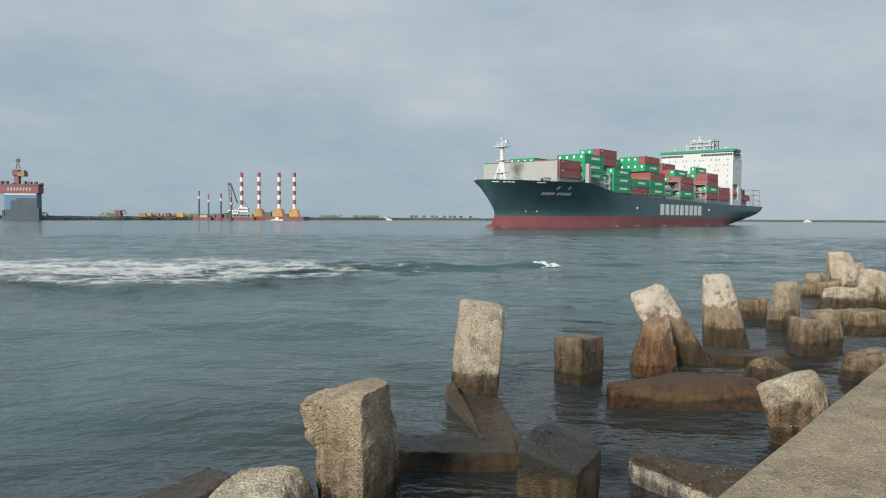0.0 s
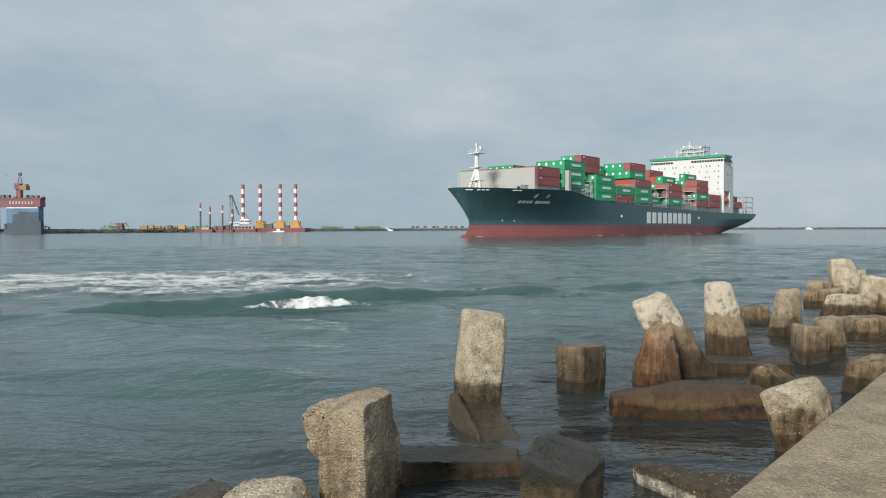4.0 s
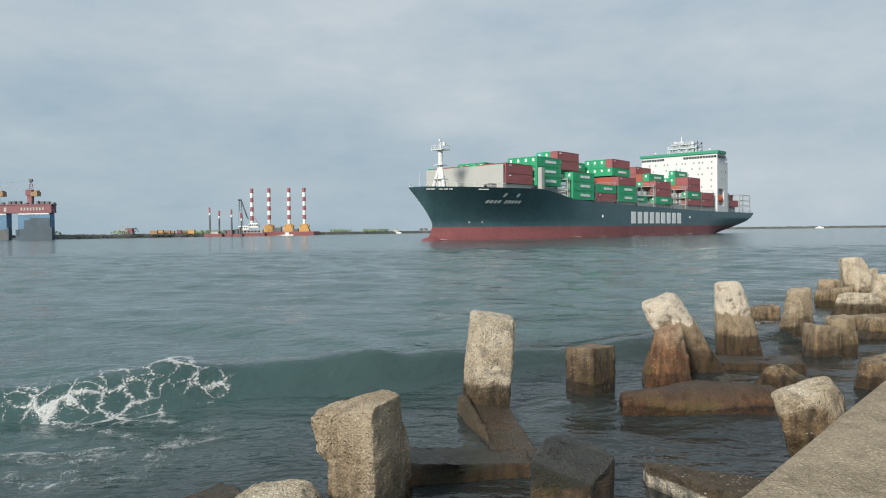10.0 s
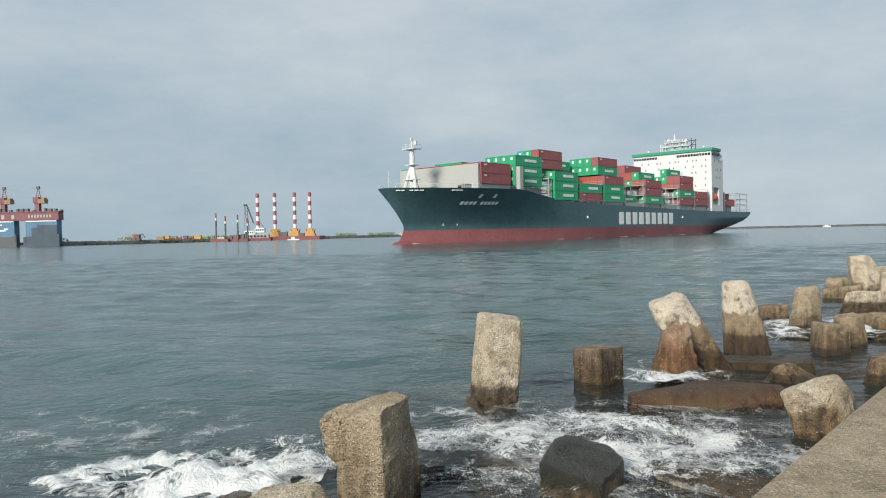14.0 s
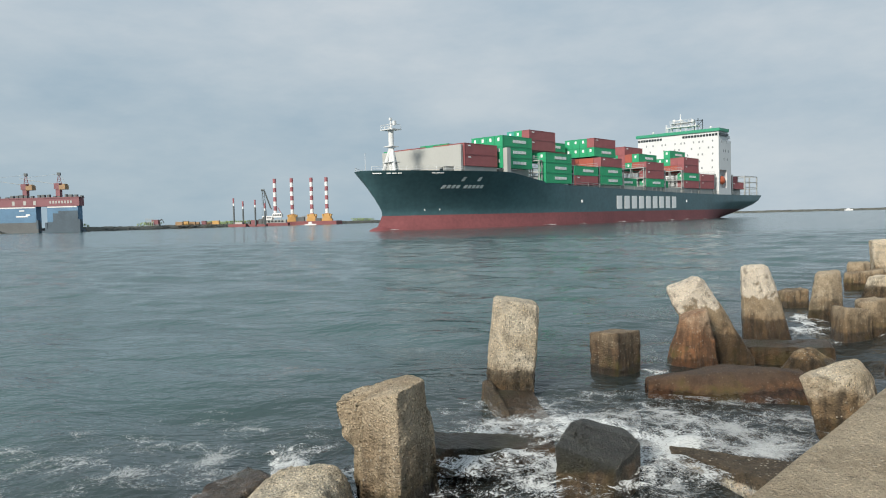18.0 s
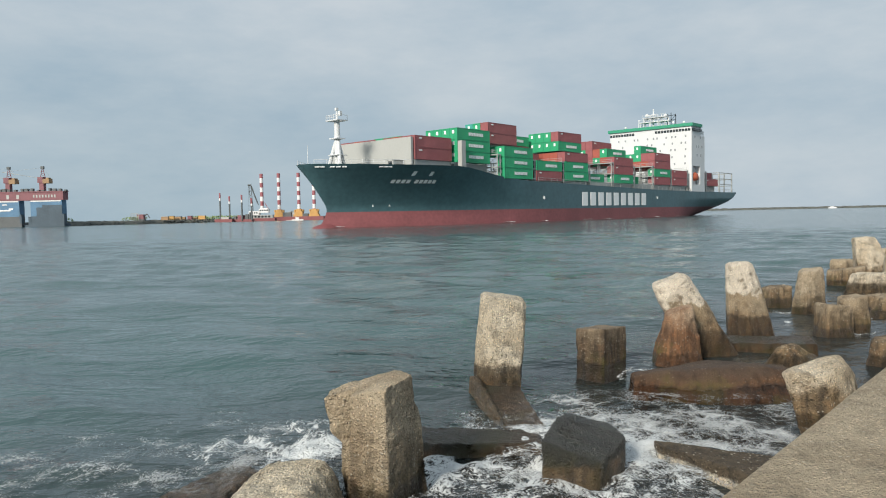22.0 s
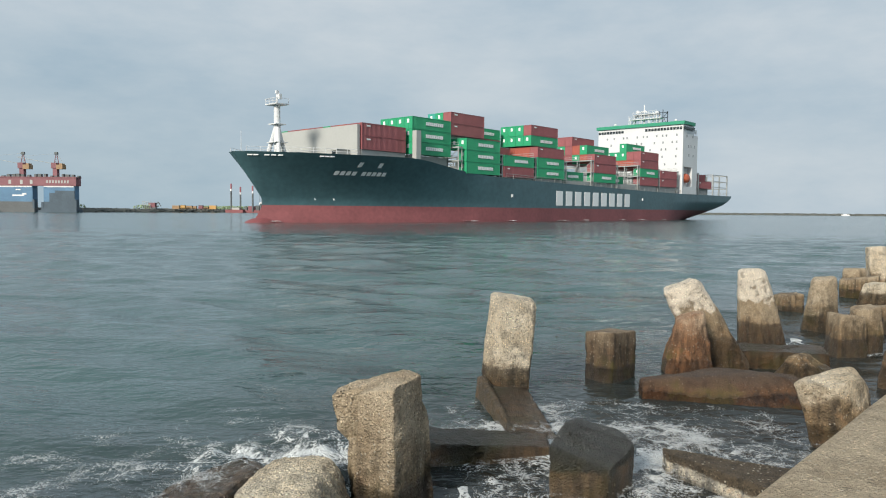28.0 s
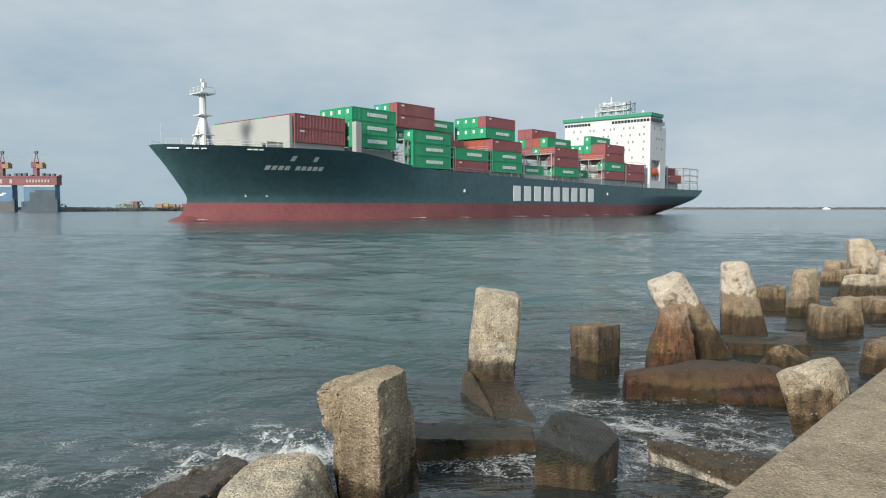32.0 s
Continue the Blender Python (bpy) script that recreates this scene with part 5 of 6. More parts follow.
def build_jackups():
    y = 602
    rig = empty("jack_up_barge", pose(0, 0, 0), "jack-up barge with four red and white legs and yellow jacking houses", "barge")
    boxes("barge_hull", [(-166, y - 8, -0.5, -117, y + 18, 3.2)], BOOT, rig, "dull red barge hull")
    for x, dy, hx in ((-171.5, 2, 0), (-156.2, 0, 1), (-139.2, 0, 1), (-126.2, 0, 1)):
        banded_leg(rig, x, y + dy, 6.0 if hx else 9.0, 40.3, 1.45, 9 if hx else 8)
        if hx:
            boxes("jacking_house", [(x - 3.4, y - 3.2, 3.2, x + 3.4, y + 3.2, 7.4), (x - 4.4, y - 3.0, 3.0, x + 4.4, y + 3.0, 5.0), (x - 2.4, y - 2.6, 7.4, x + 2.4, y + 2.6, 9.4), (x + 3.0, y - 2, 7.4, x + 4.0, y + 2, 9.0), (x - 4.0, y - 2, 7.4, x - 3.0, y + 2, 9.0)], YELLOW, rig, "yellow jacking house")
    bm = bmesh.new()
    bmesh.ops.create_uvsphere(bm, u_segments=20, v_segments=10, radius=1)
    for v in bm.verts:
        v.co = Vector((-147.5 + v.co.x * 8, y + 14 + v.co.y * 4, 4.2 + max(0, v.co.z) * 4.0))
    part("deck_shelter", bm, CREAM, rig, "pale rounded deck shelter")
    boxes("deck_cargo", [(-152, y - 5, 3.2, -145, y - 1, 6.8)], DARKSTEEL, rig)
    boxes("deck_cargo", [(-135.5, y - 4, 3.2, -131, y, 5.6)], DARKSTEEL, rig)
    tug = empty("crane_vessel", pose(0, -26, 0), "red-hulled work vessel with white cabin and dark lattice crane", "work vessel")
    q = 0.957
    boxes("vessel_hull", [(-180 * q, y - 9, -0.5, -158 * q, y - 2, 1.9), (-181.5 * q, y - 8, 1.2, -158 * q, y - 3, 2.4)], BOOT, tug, "red vessel hull")
    boxes("lower_house", [(-179 * q, y - 8, 2.4, -160 * q, y - 3, 5.0)], GREY, tug, "grey lower deckhouse")
    boxes("cabin", [(-180 * q, y - 8.5, 5.0, -171.5 * q, y - 3, 8.2)], LEGWHITE, tug, "white cabin")
    boxes("wheelhouse", [(-171.4 * q, y - 8, 6.8, -163.4 * q, y - 3, 9.9), (-170.8 * q, y - 7.5, 9.9, -164 * q, y - 3.5, 10.3)], LEGWHITE, tug, "white wheelhouse")
    for x in (-171.0, -167.5, -164.0):
        boxes("stanchion", [(x * q, y - 8, 5.0, x * q + 0.4, y - 7.6, 6.8)], GREY, tug)
    for i in range(6):
        boxes("house_window", [((-178.2 + i * 2.9) * q, y - 8.1, 2.9, (-176.4 + i * 2.9) * q, y - 7.9, 4.4)], GLASS, tug)
    for i in range(4):
        boxes("cabin_window", [((-179.3 + i * 1.9) * q, y - 8.6, 6.2, (-178.2 + i * 1.9) * q, y - 8.4, 7.3)], GLASS, tug)
    for i in range(4):
        boxes("wheelhouse_window", [((-170.8 + i * 1.9) * q, y - 8.1, 8.2, (-169.5 + i * 1.9) * q, y - 7.9, 9.3)], GLASS, tug)
    boom = [((-178.6, 6), (-180.2, 31.0), 0.25), ((-176.8, 6), (-178.6, 31.0), 0.25), ((-181.0, 30.6), (-178.2, 30.6), 0.8), ((-179, 31.0), (-173.5, 15), 0.28), ((-178, 30.0), (-172.5, 14), 0.28), ((-180.4, 31.0), (-181.0, 3), 0.1)]
    boom += [((-178.6 - 0.2 * i, 6 + 3.1 * i), (-177.0 - 0.2 * i, 7.6 + 3.1 * i), 0.14) for i in range(8)] + [((-178.6 + 0.9 * i, 30.2 - 2.7 * i), (-177.0 + 0.9 * i, 28.2 - 2.7 * i), 0.14) for i in range(6)]
    tubes("lattice_boom", [((u * q, y - 5, z * q), (v * q, y - 5, w * q), r) for (u, z), (v, w), r in boom], DARKSTEEL, tug, "dark lattice crane boom")
    tubes("derrick", [((-164 * q, y - 6, 10), (-167 * q, y - 6, 15.0), 0.25)], LEGRED, tug)
    small = empty("spud_barge", pose(0, -64, 0), "low red barge with four slim dark spud legs", "barge")
    q = 0.893
    boxes("barge_hull", [(-211 * q, y - 4, -0.5, -196 * q, y + 4, 2.2), (-196 * q, y, -0.5, -180 * q, y + 6, 1.8)], BOOT, small, "red barge hull")
    for r in ((-206 * q, y - 2, 2.2, -199.6 * q, y + 2, 3.8), (-193 * q, y + 1, 1.8, -187 * q, y + 4, 5.0)):
        boxes("deck_house", [r], CREAM if r[0] < -180 else DOCKRED, small)
    for r in ((-186.5 * q, y + 1, 1.8, -183.6 * q, y + 4, 5.6), (-183.0 * q, y + 1, 1.8, -181.8 * q, y + 3, 6.8), (-196 * q, y + 1, 1.8, -194 * q, y + 3, 4.2)):
        boxes("deck_machinery", [r], DARKSTEEL, small)
    for x, top in ((-207.3, 24.8), (-199.2, 22.0), (-188.6, 23.0), (-180.2, 19.8)):
        x, top = x * q, top * q
        tubes("spud_leg", [((x, y, 1), (x, y, top - 5.8), 0.66, 0.66, 10)], DARKSTEEL, small, "dark spud leg")
        tubes("spud_top", [((x, y, top - 5.8), (x, y, top - 4.0), 0.66, 0.66, 10)], LEGWHITE, small)
        tubes("spud_cap", [((x, y, top - 4.0), (x, y, top), 0.66, 0.66, 10)], LEGRED, small)
    boat = empty("small_workboat", pose(-131, 560, 0), "small white workboat on the channel", "boat")
    boxes("boat_hull", [(-4.5, -1, -0.3, 4.5, 1, 0.9)], LEGWHITE, boat)
    boxes("wheelhouse", [(-1.5, -0.8, 0.9, 1.0, 0.8, 2.6)], LEGWHITE, boat)
    boxes("boat_wake", [(-9, -0.6, 0.0, -4.6, 0.6, 0.16)], FOAM, boat)


build_jackups()


def build_shore_things():
    lattice = empty("steel_frame", pose(-212, 448, 2.4), "open steel frame structure on the shore", "frame")
    for i in range(5):
        boxes("frame_post", [(i * 1.2, 0, 0, i * 1.2 + 0.25, 0.3, 4.8)], GREY, lattice)
    for z in (2.4, 4.5):
        boxes("frame_beam", [(0, -0.02, z, 5.05, 0.28, z + 0.2)], GREY, lattice)
    excavator = empty("excavator", pose(-222, 486, 2.5), "red excavator working on the breakwater", "excavator")
    boxes("cab", [(-3, -1.5, 1.0, 1.5, 1.5, 4.2)], DOCKRED, excavator)
    boxes("track", [(-3.4, -1.6, 0, 2, 1.6, 1.0)], DARKSTEEL, excavator)
    tubes("boom", [((1, 0, 3), (3.6, 0, 4.4), 0.4), ((3.6, 0, 4.4), (5.2, 0, 1.6), 0.3)], DARKSTEEL, excavator)
    rng = random.Random(21)
    for i in range(7):
        c = empty("site_container", pose(-212 + i * 2.3 + rng.uniform(-0.5, 0.5), 501 + i * 5.4, 2.5), "weathered orange site container on the breakwater", "site container", "site containers on the breakwater")
        long, tall = rng.uniform(1.4, 3.0), rng.uniform(1.5, 2.9)
        boxes("container_body", [(-long, -1.2, 0, long, 1.2, tall)], (OCHRE, YELLOW, OCHRE, OCHRE, DOCKRED)[i % 5], c)
        boxes("container_roof", [(-long - 0.05, -1.25, tall, long + 0.05, 1.25, tall + 0.18)], DARKSTEEL if i % 3 else GREY, c)
    for x in (-36, -31, -22, -12, -8, 2, 9, 14, 22, 34):
        c = empty("parked_truck", pose(x, 846 + 0.6 * x, 2.6), "dark truck parked on the far breakwater", "truck", "trucks on the breakwater")
        boxes("truck_body", [(-2.4, -1.2, 0.5, 1.6, 1.2, 2.9)], DARKSTEEL, c)
        boxes("truck_cab", [(1.7, -1.2, 0.5, 3.2, 1.2, 2.4)], GREY, c)
    ferry = empty("white_launch", pose(-62, 770, 0), "small white launch on the channel", "boat")
    boxes("launch_hull", [(-6, -1.6, -0.3, 6, 1.6, 1.6)], LEGWHITE, ferry)
    boxes("launch_cabin", [(-3, -1.3, 1.6, 3, 1.3, 3.8), (-1.5, -1, 3.8, 1, 1, 5.4)], CREAM, ferry)
    far_ship = empty("distant_vessel", pose(470, 915, 0), "white vessel far down the channel", "ship")
    boxes("vessel_hull", [(-4.5, -1.4, -0.3, 4.5, 1.4, 1.7)], LEGWHITE, far_ship)
    boxes("vessel_cabin", [(-2, -1, 1.7, 1.4, 1, 2.6)], LEGWHITE, far_ship)


build_shore_things()


# ---- breaking wave and foam ----
def swell_point(u, v):
    """One low swell with a steep shoreward face; its crest runs along x, shore is -y."""
    bend = 0.006 * max(0, -u - 2) ** 2
    high = (0.53 * math.exp(-((u + 2) / (7.5 if u < -2 else 10)) ** 2) + 0.24 * math.exp(-((u - 18) / 7) ** 2) + 0.12) * (0.92 + 0.34 * noise.noise(Vector((u * 0.35, 2, 5))) + 0.2 * noise.noise(Vector((u * 1.1, 6, 5))))
    p = math.exp(-(v / (0.62 if v < 0 else 1.7)) ** 2)
    w = 0.09 * noise.noise(Vector((u * 0.5, v * 1.1, 0))) + 0.04 * noise.noise(Vector((u * 1.7, v * 2.4, 4)))
    return (u, v + bend + 0.5 * noise.noise(Vector((u * 0.25, 0, 7))) - 0.25 * p, high * p + w * min(1, p * 3) - 0.16 - 0.5 * (1 - min(1.0, (30 - abs(u - 5)) / 12 if abs(u - 5) > 18 else 1.0)))


def swell_lace(label, u0, u1, lean, half):
    """Foam net lying on the swell's face between two places along its crest."""
    nu, nv = int((u1 - u0) / 0.07), int(2 * half / 0.06)
    verts, faces = [], []
    for i in range(nu):
        for j in range(nv):
            u = u0 + (u1 - u0) * i / (nu - 1)
            x, y, z = swell_point(u, lean * (u1 - u) - 0.15 - half + 2 * half * j / (nv - 1))
            verts.append((x, y, max(z, -0.08) + 0.025))
    for i in range(nu - 1):
        for j in range(nv - 1):
            k = i * nv + j
            faces.append((k, k + nv, k + nv + 1, k + 1))
    return tagged(mesh_object("foam", verts, faces, FOAM_LACE, smooth=True), label, "foam", kind="stuff")


def build_wave():
    """The whole swell as one smooth sheet."""
    us, vs = np.arange(-20, 30.01, 0.22), np.concatenate([np.arange(-2.4, 2.0, 0.11), np.arange(2.0, 6.0, 0.3)])
    verts, faces = [], []
    for u in us:
        verts += [swell_point(u, v) for v in vs]
    n = len(vs)
    for i in range(len(us) - 1):
        for j in range(n - 1):
            faces.append((i * n + j, (i + 1) * n + j, (i + 1) * n + j + 1, i * n + j + 1))
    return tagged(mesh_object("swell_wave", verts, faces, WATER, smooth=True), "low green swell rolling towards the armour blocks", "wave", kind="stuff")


def foam_sheet(name, label, a, b, cell, mat, lump=0.03, seed=0, ridge=0.0):
    """A thin uneven blanket of foam, 2a by 2b, heaped towards its middle; the lace is in its material."""
    nx, ny = int(2 * a / cell) + 1, int(2 * b / cell) + 1
    verts, faces = [], []
    for i in range(nx):
        for j in range(ny):
            x, y = -a + 2 * a * i / (nx - 1), -b + 2 * b * j / (ny - 1)
            r2 = min(1.0, (x / a) ** 2 + (y / b) ** 2)
            heap = lump * (noise.noise(Vector((x * 1.7, y * 1.7, seed))) + 0.6 * noise.noise(Vector((x * 5, y * 5, seed))) + 0.35)
            z = heap * (1 - r2) ** 0.7 + ridge * math.exp(-(y / (0.4 * b)) ** 2) * (1 - (x / a) ** 2) * (0.9 + 0.35 * noise.noise(Vector((x * 2.5, 3, seed))))
            verts.append((x, y, z))
    for i in range(nx - 1):
        for j in range(ny - 1):
            k = i * ny + j
            faces.append((k, k + ny, k + ny + 1, k + 1))
    return tagged(mesh_object(name, verts, faces, mat, smooth=True), label, "foam", kind="stuff")


def spray_cluster(label, wide, high, count, seed, drop=1.0):
    rng = random.Random(seed)
    bm = bmesh.new()
    for k in range(count):
        u = rng.gauss(0, wide * 0.4)
        top = high * math.exp(-(u / (wide * 0.5)) ** 2) * (0.5 + 0.5 * noise.noise(Vector((u * 5, 0, seed))) + 0.3)
        z = top * rng.random() ** 1.3
        s = drop * rng.uniform(0.003, 0.013) * (2.0 - 1.4 * min(1, z / high))
        c = Vector((u + rng.gauss(0, 0.04), rng.gauss(0, 0.12), z))
        bmesh.ops.create_icosphere(bm, subdivisions=1, radius=s, matrix=Matrix.Translation(c) @ Matrix.Diagonal((1, 1, rng.uniform(0.8, 2.2), 1)))
    return tagged(part("sea_spray", bm, FOAM, None), label, "spray", kind="stuff")


def build_surge():
    """A short smooth heap of water, steeper towards the shore."""
    us, vs = np.linspace(-3.6, 3.6, 61), np.linspace(-2.2, 2.6, 49)
    verts, faces = [], []
    for u in us:
        for v in vs:
            p = math.exp(-(v / (0.75 if v < 0 else 1.25)) ** 2 - (u / 1.9) ** 2)
            verts.append((u, v + 0.08 * u * u, 0.64 * p - 0.24 + 0.03 * noise.noise(Vector((u * 1.3, v * 2.0, 8)))))
    n = len(vs)
    for i in range(len(us) - 1):
        for j in range(n - 1):
            faces.append((i * n + j, (i + 1) * n + j, (i + 1) * n + j + 1, i * n + j + 1))
    return tagged(mesh_object("surge_wave", verts, faces, WATER, smooth=True), "smooth green heave of water between the blocks", "wave", kind="stuff")


swell = build_wave()
surge = build_surge()
whitecap = foam_sheet("whitecap", "white breaking crest of a wave", 2.0, 0.55, 0.05, FOAM_THICK, 0.12, 3, ridge=0.26)
side_cap = foam_sheet("whitecap", "narrow white crest running ahead of the wave", 4.3, 0.30, 0.05, FOAM_HEAP, 0.05, 4, ridge=0.08)
crest_lace = swell_lace("lacy white foam on the crest of a wave", -2.4, 3.0, 0.0, 0.75)
face_lace = swell_lace("lacy white foam sliding down the face of a wave", -6.8, -0.4, -0.12, 0.95)
far_foam = foam_sheet("foam", "broad band of white foam left by a broken wave", 17, 9.5, 0.3, FOAM_WIDE, 0.08, 7)
left_lace = foam_sheet("foam", "lacy foam drifting on the water", 3.4, 2.4, 0.1, FOAM_FLECK, 0.02, 11)
near_froth = foam_sheet("foam", "churning white foam among the armour blocks", 2.5, 1.8, 0.05, FOAM_TORN, 0.11, 13)
near_lace = foam_sheet("foam", "lacy foam between the armour blocks", 3.4, 2.4, 0.06, FOAM_NET, 0.03, 17)
shore_froth = foam_sheet("foam", "white foam washing over a sunken block", 1.25, 0.85, 0.04, FOAM_TORN, 0.15, 19)
wash_froth = foam_sheet("foam", "broad white wash of a broken wave", 2.2, 1.1, 0.05, FOAM_THICK, 0.14, 31)
wisps = foam_sheet("foam", "thin torn wisps of foam on dark water between the blocks", 3.6, 2.7, 0.12, FOAM_WISP, 0.03, 37)
right_froth = foam_sheet("foam", "white foam behind the leaning armour block", 1.5, 1.1, 0.06, FOAM_MID, 0.10, 23)
row_froth = foam_sheet("foam", "white foam between the far armour blocks", 3.2, 2.4, 0.1, FOAM_MID, 0.10, 29)
for k, (s0, long) in enumerate(((7.5, 1.6), (52, 2.6), (66, 1.8), (88, 3.0), (100, 2.0), (121, 2.2), (133, 2.6), (149, 1.5))):
    w = hull_half(s0, 0.2)
    strip = foam_sheet("hull_foam", "thin white foam along the waterline of the ship", 1.25 * long, 0.8, 0.25, FOAM_HEAP, 0.05, 40 + k, ridge=0.12)
    turn = math.degrees(math.atan2(hull_half(s0 - 1, 0.2) - hull_half(s0 + 1, 0.2), 2.0))
    ABOARD.append((strip, pose(s0, -w - 0.35, 0.2, 0, 0, turn)))
spray = spray_cluster("white spray thrown up against an armour block", 1.4, 0.85, 1500, 3)
spray_stump = spray_cluster("white spray breaking over a square stump", 0.7, 0.6, 1500, 14, 0.42)
spray_late = spray_cluster("white spray between two armour blocks", 0.9, 0.6, 1300, 8, 0.6)



# ---- what moves ----
def motions():
    times = [0, 4, 8, 12, 16, 20, 24, 28, 32]
    walk(ship, [(t, ship_pose(t)) for t in times])
    for box, m in ABOARD:
        walk(box, [(t, ship_pose(t) @ m) for t in times])
    level = ((0, 0), (9, 0), (11, -0.02), (12, -0.07), (12.6, 0.06), (13.2, 0.14), (14, 0.10), (15.5, 0.06), (16.5, -0.01), (18, 0.02), (20, 0.06), (21, 0.03), (22, 0.0), (25, 0.0), (27, -0.02), (28, -0.06), (29, -0.07), (30.5, -0.04), (32, -0.02))
    walk(water, [(t, pose(DRIFT.x * t, DRIFT.y * t, z)) for t, z in level])
    # the swell's last heave runs in between the upright blocks
    walk(surge, [(t, pose(x, y, z, 0, 0, 28)) for t, x, y, z in ((0, 1.2, 15.0, -0.9), (10.8, 1.2, 15.0, -0.7), (11.5, 1.3, 13.2, -0.12), (12.0, 1.5, 12.2, 0.0), (12.5, 1.9, 11.2, 0.02), (13.0, 2.3, 10.6, 0.02), (13.5, 2.6, 9.9, -0.14), (14.2, 2.8, 9.3, -0.5), (15, 2.8, 9.2, -0.9), (32, 2.8, 9.2, -0.9))])
    # the swell: rolls in, then dies among the blocks
    swells = ((0, -2.4, 34.0, 0.0, 20), (3, -3.4, 26.6, 0.0, 26), (6, -2.6, 20.6, 0.02, 32), (7, -2.4, 18.2, 0.03, 33), (8, -2.2, 16.2, 0.05, 34), (9, -2.0, 14.0, 0.06, 32), (10, -2.2, 11.6, 0.08, 26), (11, -2.4, 9.0, 0.06, 18), (11.5, -2.4, 7.8, -0.1, 16), (12, -2.4, 7.0, -0.4, 14), (13, -2.4, 6.4, -1.0, 12), (32, -2.4, 6.4, -1.0, 12))
    walk(swell, [(t, pose(x, y, z, 0, 0, r)) for t, x, y, z, r in swells])
    cap = ((0, 4.70, 36.30, 0.02), (1, 0.10, 30.20, 0.10), (2, -1.70, 26.10, 0.16), (3, -5.20, 21.90, 0.16), (4.5, -2.80, 20.90, 0.16), (5.5, 0.00, 19.10, 0.22), (6, -1.00, 18.70, 0.25), (7, -2.10, 15.50, 0.25), (7.5, -2.40, 13.90, 0.25), (7.9, -2.00, 12.70, -0.40), (8.5, -2.00, 12.70, -0.65), (9.4, -1.70, 11.40, -0.5), (10, -1.70, 11.40, -0.1), (10.5, -1.40, 10.50, 0.27), (11, -2.50, 8.30, 0.28), (11.5, -2.80, 7.20, 0.20), (12, -3.00, 6.35, 0.06), (12.4, -3.00, 6.30, -0.25), (13, -2.90, 6.60, -0.50), (15, -2.90, 7.00, -0.80), (32, -2.90, 7.00, -0.80))
    walk(whitecap, [(t, pose(x, y, z, 0, 0, 20)) for t, x, y, z in cap])
    side = ((0, -15.4, 28.4, 0.22), (1, -15.0, 27.0, 0.12), (2, -14.6, 25.6, -0.30), (3, -14.0, 24.0, -0.80), (6.4, -9.0, 17.0, -0.80), (7, -8.60, 15.40, -0.20), (7.5, -8.40, 13.60, 0.20), (8, -5.90, 12.30, 0.14), (8.5, -8.80, 10.60, 0.14), (9, -9.60, 8.90, 0.13), (9.4, -9.70, 8.40, -0.10), (11, -6.70, 9.50, -0.70), (32, -6.70, 9.50, -0.70))
    walk(side_cap, [(t, pose(x, y, z, 0, 0, 13)) for t, x, y, z in side])
    lift = lambda rows, t: float(np.interp(t, [r[0] for r in rows], [r[1] for r in rows]))
    for lace, rows in ((crest_lace, ((0, -0.9), (7.5, -0.9), (7.9, -0.03), (8.2, 0), (9.0, 0), (9.4, -0.05), (10, -0.9), (32, -0.9))), (face_lace, ((0, -0.9), (8.6, -0.9), (9.0, -0.06), (9.5, 0), (10.1, -0.01), (10.5, -0.05), (10.9, -0.3), (11.2, -0.6), (32, -0.9)))):
        times = sorted({r[0] for r in rows} | {r[0] for r in swells})
        walk(lace, [(t, pose(*(float(np.interp(t, [r[0] for r in swells], [r[q] for r in swells])) for q in (1, 2)), float(np.interp(t, [r[0] for r in swells], [r[3] for r in swells])) + lift(rows, t), 0, 0, float(np.interp(t, [r[0] for r in swells], [r[4] for r in swells])))) for t in times])
    band = ((0, -15.0, 29.2, 0.36), (1, -15.0, 29.6, 0.36), (2, -15.2, 30.2, 0.30), (3, -15.0, 31.2, 0.20), (5, -14.8, 34.4, 0.05), (7, -14.6, 35.5, -0.06), (9, -14.5, 36.0, -0.16), (12, -14.4, 36.9, -0.22), (18, -14.1, 38.5, -0.2), (32, -13.4, 42.5, -0.5))
    walk(far_foam, [(t, pose(x, y, z, 0, 0, 8)) for t, x, y, z in band])
    drift = ((0, -5.40, 9.20, -0.50), (9.3, -5.40, 9.20, -0.40), (9.9, -5.00, 8.30, 0.00), (10.4, -4.50, 7.90, 0.08), (12, -4.40, 8.20, 0.06), (13.5, -4.70, 8.30, 0.16), (15.5, -4.50, 8.10, 0.14), (18, -3.50, 6.80, 0.10), (21, -3.00, 6.60, 0.11), (24, -2.90, 6.40, 0.10), (28, -2.60, 6.40, 0.09), (30.5, -2.70, 6.40, 0.05), (32, -2.70, 6.40, 0.05))
    walk(left_lace, [(t, pose(x, y, z, 0, 0, 1.1 * t)) for t, x, y, z in drift])
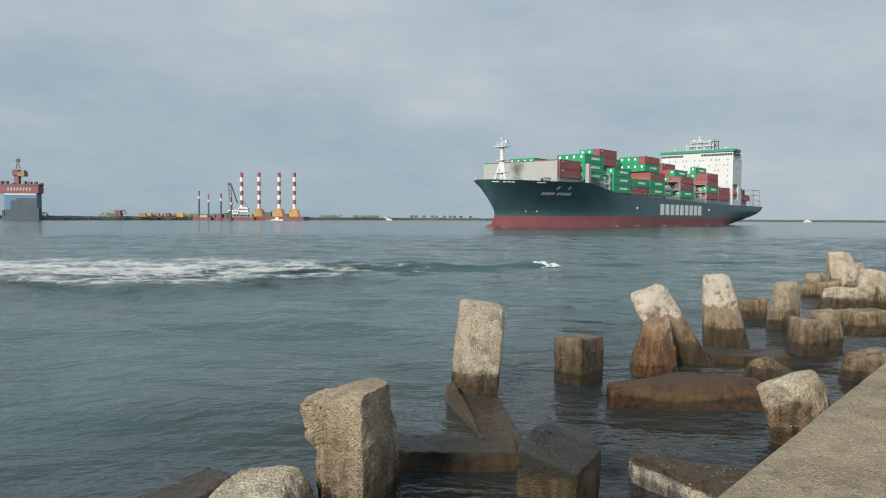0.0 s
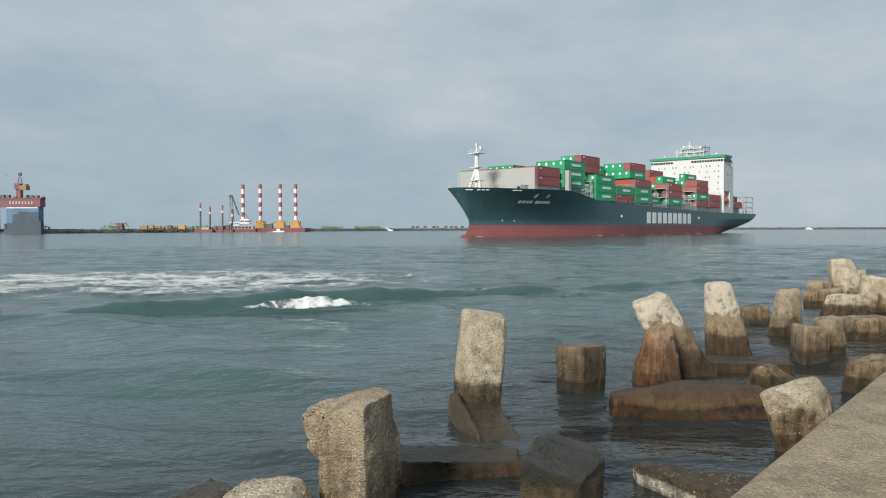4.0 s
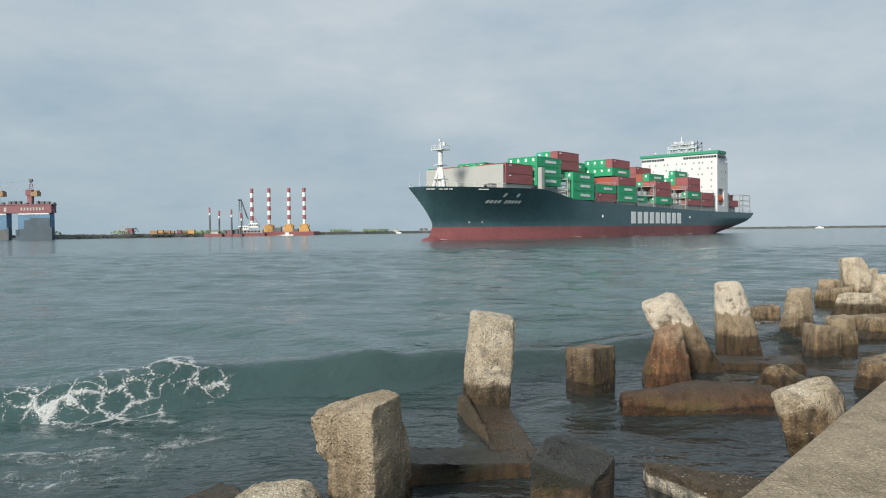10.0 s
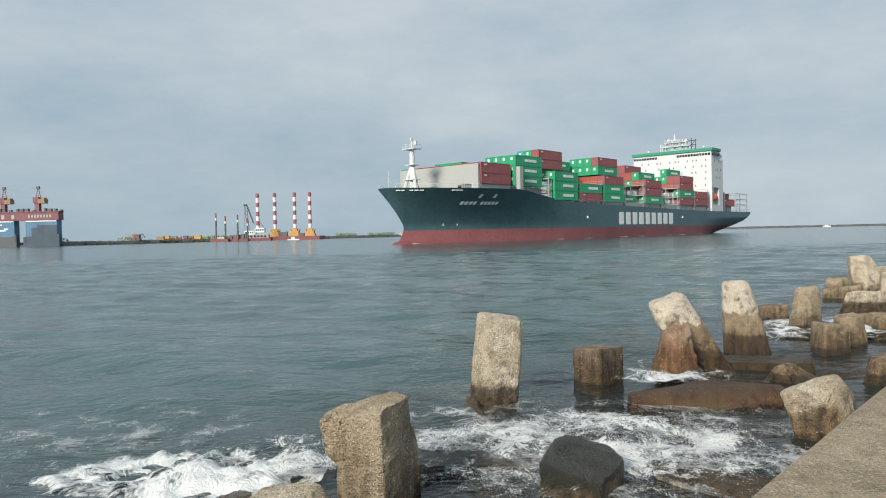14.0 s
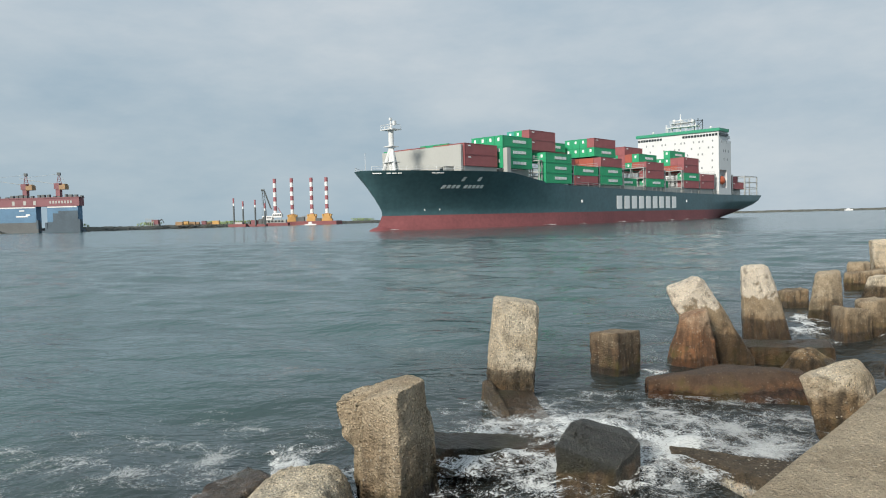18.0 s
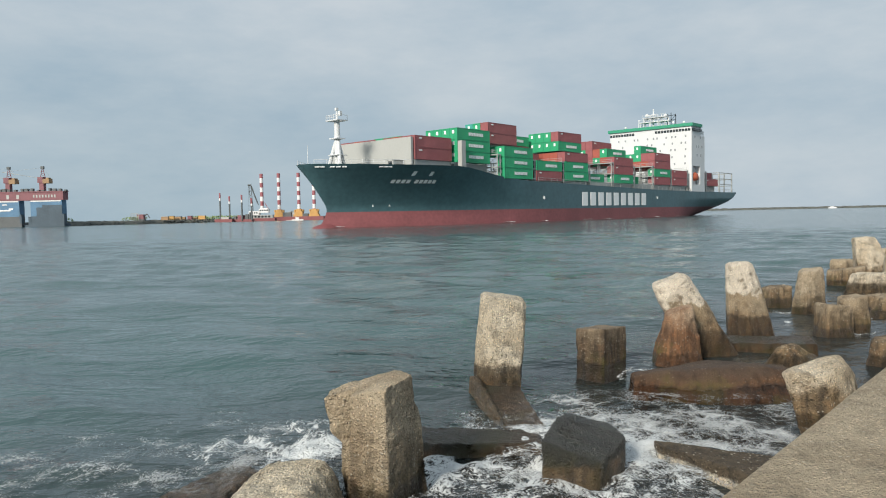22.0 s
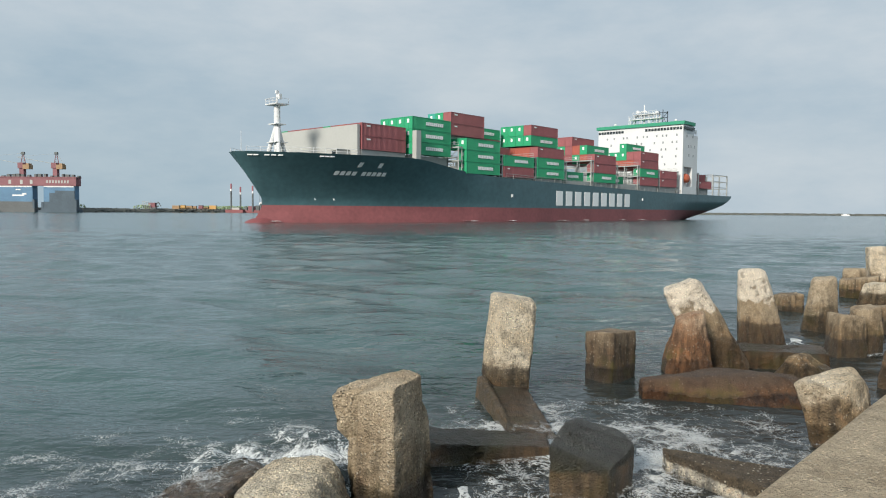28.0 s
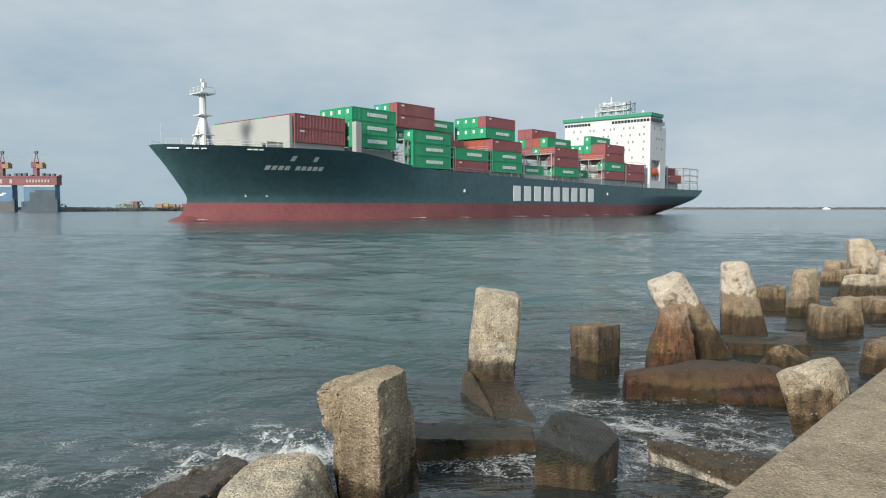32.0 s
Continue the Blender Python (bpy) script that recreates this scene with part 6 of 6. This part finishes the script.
    walk(near_froth, [(t, pose(x, y, z, 0, 0, r)) for t, x, y, z, r in ((0, 1.0, 7.4, -0.9, 0), (11, 0.8, 7.6, -0.6, 0), (11.7, 0.5, 7.5, 0.02, 0), (12.1, 0.5, 7.4, 0.07, 1), (12.6, 0.6, 7.4, 0.16, 2), (13.0, 0.8, 7.5, 0.22, 4), (13.5, 1.3, 7.4, 0.26, 6), (15, 1.4, 7.3, 0.22, 10), (16, 1.2, 7.2, 0.21, 14), (17, 1.1, 7.0, 0.12, 16), (18, 0.8, 6.9, 0.13, 18), (19, 0.6, 6.8, 0.16, 20), (20, 0.5, 6.6, 0.16, 22), (21, 0.6, 6.7, 0.15, 24), (22, 0.6, 6.6, 0.07, 26), (23, 0.8, 7.2, 0.10, 27), (24, 0.6, 6.8, 0.05, 28), (25, 0.6, 6.7, 0.03, 28), (28, 0.7, 6.7, -0.06, 30), (32, 1.0, 7.0, -0.16, 32))])
    walk(near_lace, [(t, pose(x, y, z, 0, 0, r)) for t, x, y, z, r in ((0, 1.5, 7.4, -0.6, 0), (10.5, 1.5, 7.4, -0.4, 0), (12, 0.9, 7.7, 0.06, 0), (13, 0.9, 8.0, 0.20, -4), (15, 1.9, 7.6, 0.12, -8), (16, 1.9, 7.6, 0.18, -10), (17, 1.9, 7.6, 0.10, -12), (18, 1.9, 7.6, 0.07, -14), (20, 2.2, 7.5, 0.03, -17), (22, 2.5, 7.5, 0.01, -20), (25, 2.2, 7.5, 0.0, -22), (28, 1.8, 7.4, -0.04, -25), (32, 1.5, 7.3, -0.09, -28))])
    walk(wisps, [(t, pose(x, y, z, 0, 0, r)) for t, x, y, z, r in ((0, 1.7, 7.6, -0.6, 20), (11, 1.7, 7.6, -0.4, 20), (12, 1.7, 7.7, 0.0, 21), (13, 1.7, 7.7, 0.16, 22), (15, 1.8, 7.6, 0.14, 25), (16, 1.8, 7.6, 0.10, 26), (18, 1.8, 7.5, 0.09, 29), (20, 1.9, 7.5, 0.12, 32), (22, 1.8, 7.4, 0.07, 35), (25, 1.7, 7.3, 0.07, 39), (28, 1.6, 7.2, 0.03, 43), (29, 1.6, 7.2, 0.02, 44), (32, 1.5, 7.1, 0.0, 47))])
    shore = ((0, -2.20, 7.30, -0.60), (8.3, -2.30, 7.20, -0.45), (8.9, -2.30, 7.10, 0.02), (9.3, -2.25, 7.10, -0.04), (9.8, -2.20, 7.20, -0.40), (10.8, -1.90, 7.30, -0.50), (11.5, -1.90, 7.30, 0.25), (12, -1.90, 7.30, 0.08), (12.6, -1.90, 7.00, 0.20), (13.5, -1.90, 7.20, 0.22), (15, -2.05, 7.60, -0.10), (16, -2.10, 7.70, -0.22), (17.5, -2.30, 7.50, -0.20), (19, -1.90, 7.10, 0.10), (20, -1.80, 7.20, 0.10), (21, -1.70, 7.30, -0.04), (22, -1.70, 7.00, 0.18), (23, -1.70, 7.00, -0.03), (24, -1.60, 6.75, 0.15), (25, -1.75, 6.95, -0.04), (26, -1.80, 6.90, -0.06), (28, -1.80, 6.80, 0.10), (29, -2.05, 5.60, 0.12), (30.5, -1.80, 6.90, 0.10), (32, -1.80, 6.90, 0.03))
    walk(shore_froth, [(t, pose(x, y, z, 0, 0, 8 + 0.8 * t)) for t, x, y, z in shore])
    wash = ((0, -3.00, 7.80, -0.80), (11, -3.00, 8.30, -0.50), (11.5, -3.00, 7.80, 0.18), (12, -3.10, 6.25, -0.06), (12.5, -2.70, 6.60, -0.08), (13, -2.20, 6.80, 0.10), (13.5, -2.40, 7.30, 0.10), (15.5, -2.60, 7.00, -0.25), (18, -2.80, 7.10, -0.50), (32, -2.80, 7.10, -0.80))
    walk(wash_froth, [(t, pose(x, y, z, 0, 0, 10 + 0.4 * t)) for t, x, y, z in wash])
    walk(right_froth, [(t, pose(x, y, z, 0, 0, r)) for t, x, y, z, r in ((0, 3.2, 12.2, -0.5, 0), (9.8, 3.2, 12.3, -0.4, 0), (11, 3.0, 12.2, 0.05, 0), (12, 2.9, 11.7, 0.22, 4), (12.5, 2.9, 11.3, 0.34, 6), (13, 3.1, 11.0, 0.36, 8), (15, 3.0, 11.3, 0.06, 10), (18, 3.0, 11.0, 0.0, 14), (22, 3.1, 10.9, -0.04, 18), (25, 3.1, 10.8, -0.14, 20), (28, 3.1, 10.8, -0.25, 21), (32, 3.1, 10.8, -0.25, 22))])
    walk(row_froth, [(t, pose(x, y, z, 0, 0, r)) for t, x, y, z, r in ((0, 9.0, 18.0, -0.6, 40), (7, 9.4, 18.6, -0.3, 40), (8.5, 9.2, 18.2, 0.08, 40), (11, 8.4, 16.6, 0.08, 42), (13, 8.0, 16.0, 0.3, 44), (15, 7.8, 15.6, 0.04, 44), (18, 7.6, 15.4, 0.0, 46), (23, 7.4, 15.2, -0.05, 46), (27, 7.3, 15.1, -0.15, 47), (29, 7.3, 15.1, -0.22, 47), (32, 7.2, 15.0, -0.18, 48))])
    walk(spray, [(t, pose(-1.55, 7.0, z, 0, 0, 20)) for t, z in ((0, -1.6), (11, -1.6), (11.3, -0.5), (11.5, 0.25), (11.7, 0.0), (12, -0.7), (12.5, -1.6), (32, -1.6))])
    walk(spray_stump, [(t, pose(2.35, 10.35, z, 0, 0, 25)) for t, z in ((0, -1.4), (11.7, -1.4), (12.1, -0.1), (12.5, 0.28), (12.9, 0.1), (13.3, -0.5), (14, -1.4), (32, -1.4))])
    walk(spray_late, [(t, pose(1.25, 7.6, z, 0, 0, 10)) for t, z in ((0, -1.4), (12.8, -1.4), (13.2, -0.2), (13.5, 0.3), (13.8, 0.1), (14.3, -0.8), (15, -1.4), (32, -1.4))])


motions()
